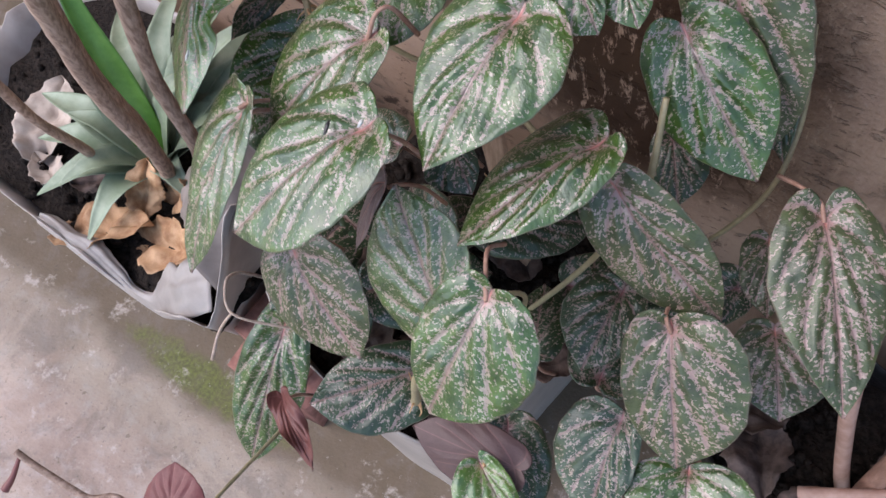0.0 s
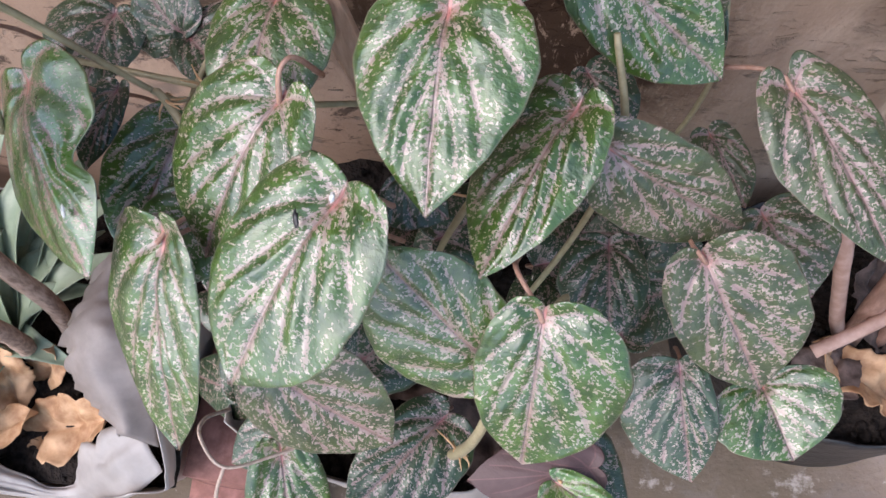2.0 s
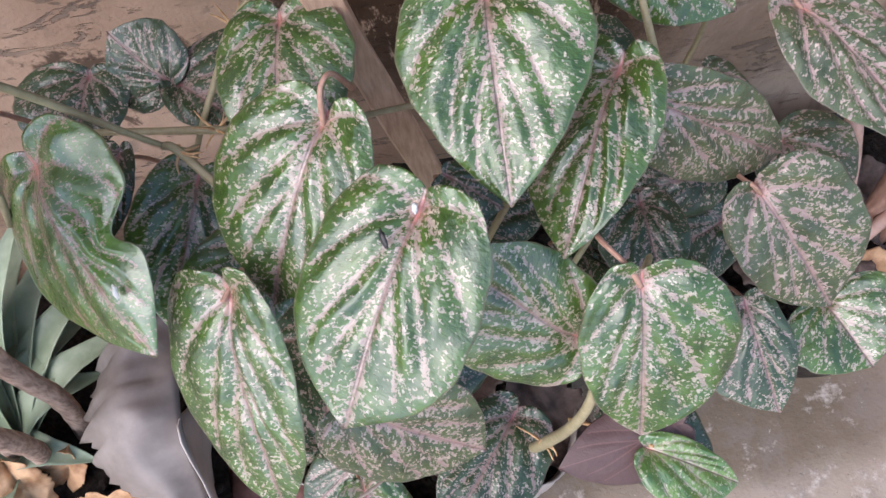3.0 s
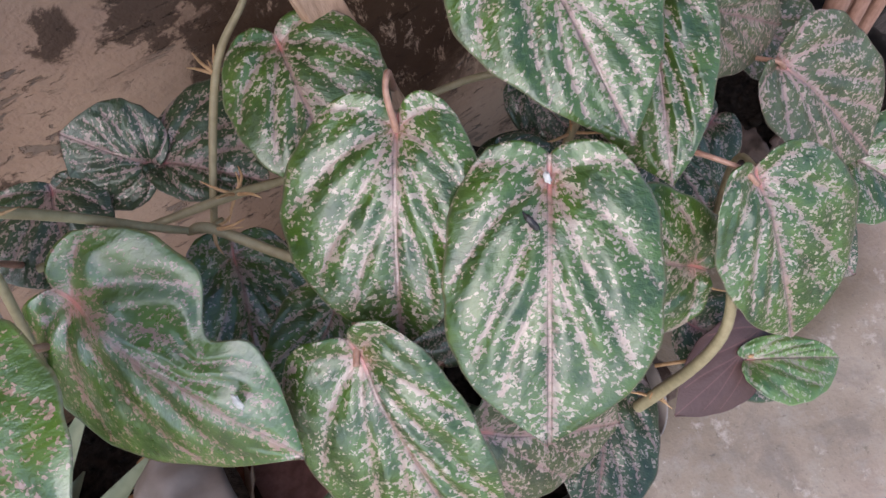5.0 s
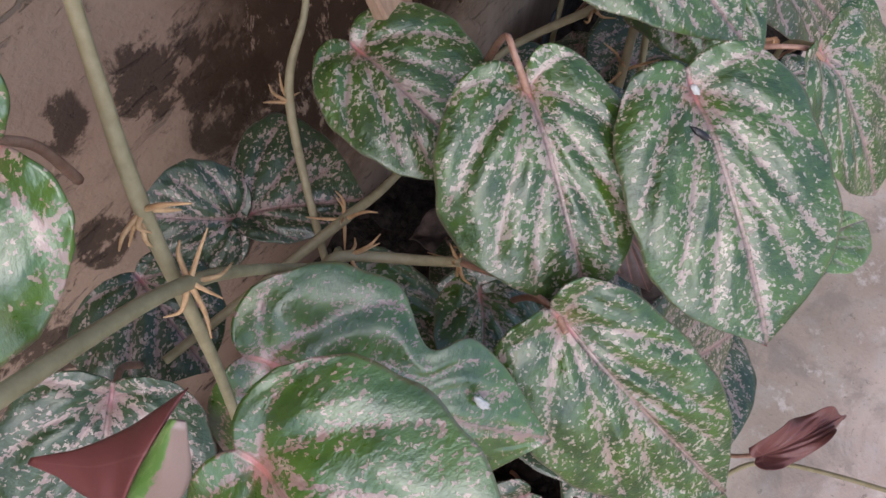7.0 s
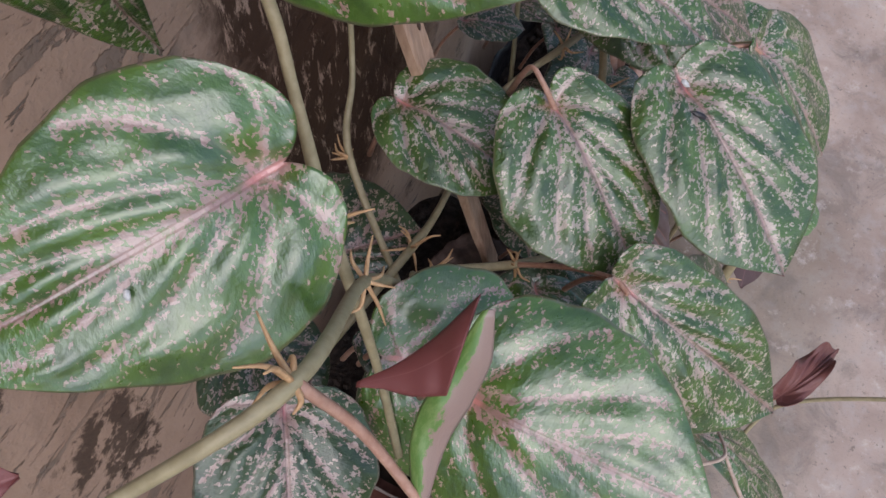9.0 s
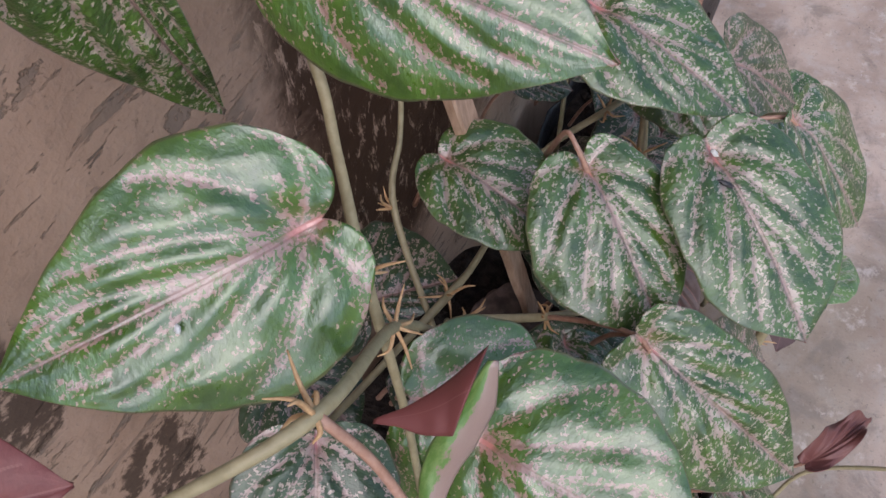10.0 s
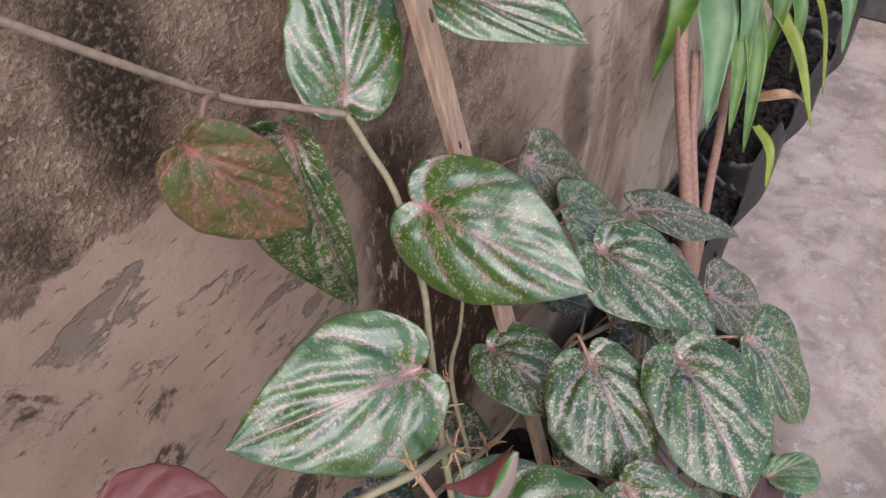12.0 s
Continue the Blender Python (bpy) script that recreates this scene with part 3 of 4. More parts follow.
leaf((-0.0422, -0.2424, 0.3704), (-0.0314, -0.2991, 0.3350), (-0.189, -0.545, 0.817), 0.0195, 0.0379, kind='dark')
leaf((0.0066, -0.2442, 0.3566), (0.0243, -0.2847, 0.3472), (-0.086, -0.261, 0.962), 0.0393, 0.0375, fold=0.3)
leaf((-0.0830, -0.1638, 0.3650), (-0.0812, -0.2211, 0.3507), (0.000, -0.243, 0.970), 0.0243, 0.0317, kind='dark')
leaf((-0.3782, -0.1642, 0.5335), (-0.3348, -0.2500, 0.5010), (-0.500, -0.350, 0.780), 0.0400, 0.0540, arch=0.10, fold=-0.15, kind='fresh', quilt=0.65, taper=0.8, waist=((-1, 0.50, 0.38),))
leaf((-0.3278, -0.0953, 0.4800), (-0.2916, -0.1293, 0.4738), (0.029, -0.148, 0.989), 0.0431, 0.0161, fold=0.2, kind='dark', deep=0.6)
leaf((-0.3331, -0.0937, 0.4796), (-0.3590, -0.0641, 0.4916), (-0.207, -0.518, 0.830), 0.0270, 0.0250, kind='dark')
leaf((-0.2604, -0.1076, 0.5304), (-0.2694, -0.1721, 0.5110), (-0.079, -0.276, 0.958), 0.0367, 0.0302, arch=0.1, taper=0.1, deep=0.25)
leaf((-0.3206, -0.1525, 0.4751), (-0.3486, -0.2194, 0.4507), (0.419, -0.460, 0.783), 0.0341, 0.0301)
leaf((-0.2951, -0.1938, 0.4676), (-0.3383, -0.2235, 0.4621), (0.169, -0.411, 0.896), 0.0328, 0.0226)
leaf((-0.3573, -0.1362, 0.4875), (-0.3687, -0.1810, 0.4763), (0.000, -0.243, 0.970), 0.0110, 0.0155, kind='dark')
leaf((-0.4040, -0.2002, 0.6020), (-0.4028, -0.2774, 0.5911), (-0.563, -0.206, 0.871), 0.0396, 0.0400, arch=0.05, fold=-0.12, kind='fresh', quilt=0.65, taper=0.6)
leaf((-0.3924, -0.1402, 0.6686), (-0.4680, -0.0853, 0.6542), (-0.479, -0.467, 0.743), 0.0400, 0.0378, fold=0.08, kind='fresh', quilt=0.85, taper=1.0, deep=0.45)
leaf((-0.3362, -0.1106, 0.7178), (-0.3248, -0.2003, 0.6973), (-0.720, -0.300, 0.600), 0.0357, 0.0356, fold=-0.1, kind='fresh', quilt=0.65, taper=0.9)
leaf((-0.3244, -0.0591, 0.7578), (-0.2770, -0.0251, 0.8155), (-0.333, -0.667, 0.667), 0.0308, 0.0310, kind='fresh', deep=0.5)
leaf((-0.4197, -0.0604, 0.7861), (-0.3779, -0.0724, 0.7191), (-0.453, -0.978, 0.199), 0.0218, 0.0273, kind='bronze', taper=0.7, deep=0.5, stalk=[(-0.4090, -0.0520, 0.7860), (-0.3950, -0.0420, 0.7900), (-0.3790, -0.0305, 0.7800)])
leaf((-0.3779, -0.0700, 0.7656), (-0.3488, -0.0702, 0.6359), (-0.770, -0.615, -0.172), 0.0145, 0.0321, fold=0.35, kind='green', taper=0.9)
leaf((-0.2612, -0.0690, 0.7914), (-0.2305, -0.1449, 0.7650), (-0.318, -0.424, 0.848), 0.0354, 0.0210, kind='fresh', taper=0.9)
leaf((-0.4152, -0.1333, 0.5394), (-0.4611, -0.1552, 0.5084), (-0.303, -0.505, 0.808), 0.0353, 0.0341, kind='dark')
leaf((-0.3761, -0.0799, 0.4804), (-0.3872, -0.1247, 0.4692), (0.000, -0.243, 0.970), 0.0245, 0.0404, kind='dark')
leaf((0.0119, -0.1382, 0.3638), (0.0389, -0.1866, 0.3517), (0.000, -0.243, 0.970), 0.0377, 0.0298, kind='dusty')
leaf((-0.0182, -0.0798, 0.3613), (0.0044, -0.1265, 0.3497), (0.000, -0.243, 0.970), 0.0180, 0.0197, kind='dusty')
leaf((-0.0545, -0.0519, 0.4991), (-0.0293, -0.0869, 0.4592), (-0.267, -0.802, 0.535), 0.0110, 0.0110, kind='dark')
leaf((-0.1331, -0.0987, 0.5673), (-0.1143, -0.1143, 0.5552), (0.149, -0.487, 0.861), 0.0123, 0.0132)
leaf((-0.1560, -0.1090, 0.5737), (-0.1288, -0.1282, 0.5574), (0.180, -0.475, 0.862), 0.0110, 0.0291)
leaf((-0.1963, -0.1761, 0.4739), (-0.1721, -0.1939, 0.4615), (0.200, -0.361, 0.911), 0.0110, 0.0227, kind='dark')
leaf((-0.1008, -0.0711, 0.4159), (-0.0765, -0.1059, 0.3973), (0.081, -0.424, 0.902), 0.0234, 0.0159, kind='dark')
leaf((-0.1939, -0.4307, 0.4785), (-0.2079, -0.4077, 0.4843), (0.000, -0.243, 0.970), 0.0156, 0.0178, kind='maroon')
leaf((-0.5205, -0.0578, 0.6260), (-0.4758, -0.1013, 0.6155), (-0.303, -0.505, 0.808), 0.0336, 0.0209, kind='maroon', taper=0.8)
leaf((-0.2423, -0.3436, 0.3500), (-0.1960, -0.3690, 0.3440), (0.100, -0.300, 0.900), 0.0110, 0.0090, arch=0.22, fold=0.6, kind='dull', wave=0.12, taper=0.9, quilt=0.8, twist=0.5, label="crumpled brownish maroon young leaf")
leaf((-0.0900, -0.2950, 0.3220), (-0.1640, -0.3060, 0.3180), (0.150, -0.350, 0.900), 0.0250, 0.0220, arch=0.10, fold=-0.1, kind='umber', quilt=0.25, label="smooth dark brown-maroon leaf underside")
leaf((-0.1020, -0.0500, 0.5660), (-0.0360, -0.0820, 0.4620), (-0.250, -0.600, 0.750), 0.0370, 0.0330, kind='dusty', taper=0.4)
leaf((-0.2240, -0.2150, 0.4640), (-0.2310, -0.2480, 0.4180), (-0.700, -0.300, 0.650), 0.0160, 0.0160, kind='mauve', taper=0.6, label="withered mauve leaf underside with pale ribs")


def stem(pts, r0, r1, roots=(), sides=9, rough=0.06, mat=STEM, parent=None, label="pale olive vine stem"):
    """A stem with a swollen node and aerial rootlets at the points numbered in roots."""
    line = [Vector(p) for p in pts]
    n = len(line)
    radii = []
    for i in range(n):
        r = r0 + (r1 - r0) * i / (n - 1)
        radii += [r * (1.28 if i in roots else 1.0)]
    ob = part("stem", tube(line, radii, sides, 8, rough=rough), mat, parent or vine, label)
    for i in roots:
        for j in range(random.randint(5, 7)):
            d = Vector((random.uniform(-1, 1), random.uniform(-1, 1), random.uniform(-0.8, 0.8))).normalized()
            long = random.uniform(0.006, 0.017)
            a = line[i] + d * 0.001
            b = a + d * long * 0.55 + Vector((0, 0, random.uniform(-0.002, 0.002)))
            c = a + d * long + Vector((random.uniform(-0.004, 0.004), random.uniform(-0.004, 0.004), random.uniform(-0.004, 0.003)))
            part("aerial_root", tube([a, b, c], [0.0009, 0.0007, 0.00025], 6, 4), ROOTLET, ob)
    return ob


random.seed(7)
stem([(-0.318, -0.137, 0.480), (-0.331, -0.141, 0.494), (-0.377, -0.152, 0.592), (-0.4365, -0.1725, 0.669), (-0.4745, -0.1474, 0.662), (-0.4900, -0.1385, 0.6640)], 0.0016, 0.0017, (2, 3))
stem([(-0.404, -0.172, 0.500), (-0.388, -0.158, 0.552), (-0.372, -0.139, 0.612), (-0.3560, -0.1245, 0.6520), (-0.345, -0.114, 0.675), (-0.3305, -0.090, 0.712), (-0.328, -0.0720, 0.734), (-0.3277, -0.0606, 0.750)], 0.0018, 0.0020, (2,))
stem([(-0.3277, -0.0606, 0.750), (-0.352, -0.043, 0.763), (-0.378, -0.030, 0.779), (-0.446, -0.025, 0.843), (-0.52, -0.022, 0.915), (-0.60, -0.02, 1.0)], 0.0021, 0.0018, (), rough=0.04, mat=BROWN_STEM, label="woody brown vine stem")
stem([(-0.235, -0.070, 0.575), (-0.2592, -0.0803, 0.5337), (-0.2872, -0.0905, 0.509), (-0.3268, -0.1367, 0.4642), (-0.336, -0.146, 0.43)], 0.0014, 0.0017, (2,))
stem([(-0.395, -0.113, 0.482), (-0.345, -0.124, 0.484), (-0.3073, -0.1315, 0.484), (-0.2694, -0.1297, 0.466), (-0.195, -0.128, 0.464), (-0.140, -0.150, 0.463), (-0.09, -0.165, 0.45)], 0.0019, 0.0018, (2, 5))
stem([(-0.3313, -0.141, 0.4935), (-0.322, -0.148, 0.497), (-0.2929, -0.1797, 0.4792), (-0.255, -0.205, 0.45)], 0.0019, 0.0017, (1, 2))
stem([(-0.2929, -0.1797, 0.4792), (-0.291, -0.205, 0.492), (-0.297, -0.225, 0.508), (-0.302, -0.234, 0.509)], 0.0014, 0.0013, (), mat=PETIOLE, label="pinkish leaf stalk")
stem([(-0.15, -0.20, 0.30), (-0.105, -0.172, 0.40), (-0.085, -0.150, 0.47), (-0.092, -0.12, 0.52)], 0.0020, 0.0018, (2,))
stem([(-0.08, -0.10, 0.28), (-0.035, -0.085, 0.40), (-0.03, -0.07, 0.47), (-0.045, -0.05, 0.53)], 0.0019, 0.0016, ())
stem([(-0.20, -0.18, 0.28), (-0.19, -0.19, 0.38), (-0.16, -0.18, 0.46), (-0.125, -0.165, 0.50)], 0.0020, 0.0017, (2,))
stem([(-0.13, -0.25, 0.28), (-0.125, -0.255, 0.38), (-0.11, -0.235, 0.46), (-0.118, -0.25, 0.49)], 0.0018, 0.0014, (1,))
stem([(-0.26, -0.335, 0.295), (-0.2373, -0.3518, 0.3289), (-0.2249, -0.4158, 0.377), (-0.215, -0.50, 0.42), (-0.20, -0.60, 0.46)], 0.0014, 0.0012, (), label="thin bare vine shoot")
stem([(-0.15, -0.275, 0.30), (-0.115, -0.295, 0.315), (-0.106, -0.304, 0.323)], 0.0012, 0.0011, (), mat=ROOTLET, label="pale leaf stalk")

stem([(-0.19, -0.285, 0.27), (-0.170, -0.291, 0.326), (-0.150, -0.292, 0.420), (-0.135, -0.262, 0.470)], 0.0032, 0.0026, (1,), label="thick olive vine stem")
TENDRIL = plain_material("dry_tendril", (0.30, 0.22, 0.17), (0.46, 0.36, 0.29), 300, 0.7)
stem([(-0.255, -0.290, 0.340), (-0.2775, -0.3059, 0.3566), (-0.301, -0.3165, 0.372), (-0.316, -0.302, 0.378), (-0.322, -0.288, 0.362), (-0.318, -0.276, 0.335)], 0.0009, 0.0013, (), mat=TENDRIL, label="dry curling tendril")
stem([(-0.301, -0.3165, 0.372), (-0.309, -0.330, 0.355), (-0.3141, -0.3465, 0.3294)], 0.0010, 0.0015, (), mat=TENDRIL, label="dry curling tendril")

def blade(name, line, side, half, bulge, mats, label):
    """A narrow curled blade along a line; side: the way its width runs; half: half widths along it."""
    pts = spline(line, 6)
    n = len(pts) - 1
    side, bulge = Vector(side), Vector(bulge)

    def f(u, v):
        q = min(n - 1e-6, v * n)
        i = int(q)
        w = lerp_table([(j / (len(half) - 1), h) for j, h in enumerate(half)], v)
        return pts[i].lerp(pts[i + 1], q - i) + side * u * w + bulge * (1 - u * u) * w + bulge * 0.12 * w * math.sin(v * 17 + u * 3)

    bm = grid_sheet(f, 14, 28, 0.0005, lambda u, v: (0.5 + u / 2, v), (("mid_d", "side_d", "near_base", "rim"), lambda u, v: (abs(u) * 0.3, 1, 0, abs(u) ** 6)))
    return part(name, bm, mats, vine, label)


def rolled_material():
    m = Nodes("rolled_leaf")
    uv = m.add("UVMap", uv_map=UV_NAME).outputs[0]
    n = m.noise(m.stretch(uv, (4, 9, 1)), 1.0, 6.0, 0.65)
    across = m.math("ADD", m.add("SeparateXYZ", {0: uv}).outputs[0], m.math("MULTIPLY", m.math("SUBTRACT", n, 0.5), 0.9))
    green = m.mix(m.step(n, 0.4, 0.6), (0.075, 0.160, 0.030), (0.130, 0.210, 0.060))
    col = m.mix(m.step(across, 0.46, 0.54), green, (0.215, 0.150, 0.125))
    return m.done(col, 0.4, m.bump(n, 0.3, 0.001), Coat_Weight=0.4, Coat_Roughness=0.25)


ROLLED = rolled_material()
blade("leaf", [(-0.4399, -0.2022, 0.6233), (-0.4289, -0.1996, 0.6351), (-0.4208, -0.2007, 0.6446), (-0.4117, -0.2031, 0.6554), (-0.4033, -0.2036, 0.6674)], (0.4124, -0.9110, -0.0062), (0.0020, 0.0046, 0.0061, 0.0051, 0.0015), (-0.1436, -0.0619, 0.4749), [ROLLED, ROLLED], "young leaf rolled lengthwise, green and greyish pink")
blade("leaf", [(-0.4095, -0.2005, 0.6582), (-0.4174, -0.1921, 0.6517), (-0.4250, -0.1793, 0.6463)], (-0.8909, -0.0464, -0.4518), (0.0125, 0.0095, 0.0065, 0.0028, 0.0006), (-0.0718, -0.0310, 0.2375), [MAROON, MAROON], "maroon underside of a curled young leaf")
stem([(-0.4365, -0.1735, 0.669), (-0.4346, -0.1852, 0.6447), (-0.4399, -0.2022, 0.6233)], 0.0016, 0.0014, (), mat=PETIOLE, label="pinkish leaf stalk")

BUD = plain_material("bud_yellow", (0.42, 0.34, 0.10), (0.55, 0.47, 0.20), 300, 0.5)
for dx, dy, dz in ((-0.003, 0.004, 0.010), (0.003, 0.0, 0.009), (-0.006, -0.002, 0.006)):
    q = Vector((-0.490, -0.1385, 0.665))
    part("bud", tube([q, q + Vector((dx, dy, dz)) * 0.6, q + Vector((dx, dy, dz))], [0.0012, 0.0013, 0.0004], 7, 4), BUD, vine, "small pale yellow bud")
stem([(-0.490, -0.1385, 0.664), (-0.508, -0.131, 0.668), (-0.530, -0.124, 0.672)], 0.0012, 0.0011, (), mat=PETIOLE, label="pinkish leaf stalk")
stem([(-0.2733, -0.4475, 0.5001), (-0.2598, -0.4474, 0.4949), (-0.235, -0.4458, 0.4858), (-0.2079, -0.4426, 0.4764), (-0.12, -0.53, 0.44), (-0.05, -0.64, 0.30), (-0.02, -0.68, 0.0)], 0.0018, 0.0018, (), mat=BARK, label="thin bare brown shoot")
stem([(-0.2705, -0.449, 0.4985), (-0.2689, -0.4582, 0.4947), (-0.2692, -0.4653, 0.4923)], 0.0010, 0.0022, (), mat=MAROON, label="withered brown shoot tip")

# dried splashes on the leaves
SPLASH = plain_material("dried_splash", (0.40, 0.40, 0.38), (0.55, 0.55, 0.52), 400, 0.6, 0.6)
SPECK = plain_material("dark_speck", (0.012, 0.011, 0.012), (0.03, 0.028, 0.03), 400, 0.4)


def splash(at, face, long, wide, turn, mat, label):
    z = Vector(face).normalized()
    x = z.orthogonal().normalized()
    x = (Matrix.Rotation(turn, 3, z) @ x).normalized()
    m = Matrix((x, z.cross(x), z)).transposed().to_4x4()
    m.translation = Vector(at)
    bm = bmesh.new()
    bmesh.ops.create_icosphere(bm, subdivisions=3, radius=1)
    for v in bm.verts:
        k = 1 + 0.55 * noise.noise(v.co * 2.2 + Vector(at) * 400)
        v.co = Vector((v.co.x * long * k, v.co.y * wide * k, v.co.z * 0.0009))
    part("dried_splash", bm, mat, vine, label, m)


splash((-0.3435, -0.2255, 0.5226), (-0.6552, -0.4500, 0.6067), 0.0030, 0.0017, 0.3, SPLASH, "dried white splash on a leaf")
splash((-0.3216, -0.1992, 0.4697), (0.1693, -0.4111, 0.8958), 0.0038, 0.0026, 1.0, SPLASH, "dried white splash on a leaf")
splash((-0.1473, -0.2171, 0.4901), (-0.3786, -0.1800, 0.9079), 0.0028, 0.0019, 0.8, SPLASH, "dried white splash on a leaf")
splash((-0.2895, -0.2801, 0.4840), (-0.4957, -0.5574, 0.6660), 0.0028, 0.0020, 0.2, SPLASH, "dried white splash on a leaf")
splash((-0.2109, -0.2235, 0.5444), (-0.3131, -0.3832, 0.8690), 0.0021, 0.0013, 0.5, SPLASH, "dried white splash on a leaf")
splash((-0.4317, -0.1236, 0.6614), (-0.4794, -0.4669, 0.7431), 0.0013, 0.0009, 0.0, SPLASH, "dried white splash on a leaf")
splash((-0.2252, -0.2338, 0.5440), (-0.3131, -0.3832, 0.8690), 0.0042, 0.0012, 0.9, SPECK, "dark dried speck on a leaf")

# leaves low in the shade between the stems, coloured dark for that shade
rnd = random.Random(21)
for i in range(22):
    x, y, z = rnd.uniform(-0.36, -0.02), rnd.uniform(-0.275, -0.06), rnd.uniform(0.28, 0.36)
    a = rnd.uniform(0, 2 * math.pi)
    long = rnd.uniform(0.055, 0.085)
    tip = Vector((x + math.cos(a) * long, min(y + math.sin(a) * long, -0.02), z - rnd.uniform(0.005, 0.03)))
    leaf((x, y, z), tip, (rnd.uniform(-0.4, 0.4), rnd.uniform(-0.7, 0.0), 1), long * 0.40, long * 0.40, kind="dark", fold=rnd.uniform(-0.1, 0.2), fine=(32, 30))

# ---- the wooden stake that leans on the wall ----
def stake():
    a, b = Vector((-0.175, -0.139, 0.20)), Vector((-0.342, -0.049, 1.09))
    d = (b - a).normalized()
    s = Vector((0.95, 0.2, 0.2))
    s = (s - d * s.dot(d)).normalized()
    n = d.cross(s)
    bm = bmesh.new()
    rings = []
    for i in range(60):
        t = i / 59
        p = a + (b - a) * t
        w = 0.0088 * (1 + 0.12 * noise.noise(Vector((t * 14, 0, 0))))
        ring = []
        for j, (cx, cy) in enumerate(((-1, -0.3), (-0.85, -0.42), (0, -0.40), (0.85, -0.42), (1, -0.3), (1, 0.3), (0.8, 0.42), (0, 0.45), (-0.8, 0.42), (-1, 0.3))):
            e = 1 + 0.10 * noise.noise(Vector((j * 3.1, t * 40, 1.5)))
            ring.append(bm.verts.new(p + s * cx * w * e + n * cy * 0.0075 * e))
        rings.append(ring)
    for q, r in zip(rings, rings[1:]):
        for j in range(10):
            bm.faces.new((q[j], q[(j + 1) % 10], r[(j + 1) % 10], r[j]))
    bm.faces.new(rings[0][::-1])
    bm.faces.new(rings[-1])
    bmesh.ops.recalc_face_normals(bm, faces=bm.faces[:])
    top = thing("wooden_stake", tuple(a), "weathered brown split bamboo stake leaning on the wall", "stake")
    part("shaft", bm, WOOD, top, smooth=False)
    knot = plain_material("dark_knot", (0.05, 0.028, 0.018), (0.11, 0.065, 0.04), 200, 0.7)
    for t, off, r in ((0.40, 0.3, 0.0022), (0.57, -0.3, 0.0018), (0.66, 0.35, 0.0026), (0.71, -0.2, 0.0016), (0.765, 0.1, 0.0022), (0.82, -0.35, 0.0018)):
        p = a + (b - a) * t + s * off * 0.0088 - n * 0.0031
        bm = bmesh.new()
        bmesh.ops.create_icosphere(bm, subdivisions=2, radius=1)
        for v in bm.verts:
            q = v.co * (1 + 0.4 * noise.noise(v.co * 2 + p * 90))
            v.co = p + s * q.x * r * 0.7 + d * q.y * r * 1.6 + n * q.z * 0.0009
        part("knot", bm, knot, top, "dark knot")


stake()


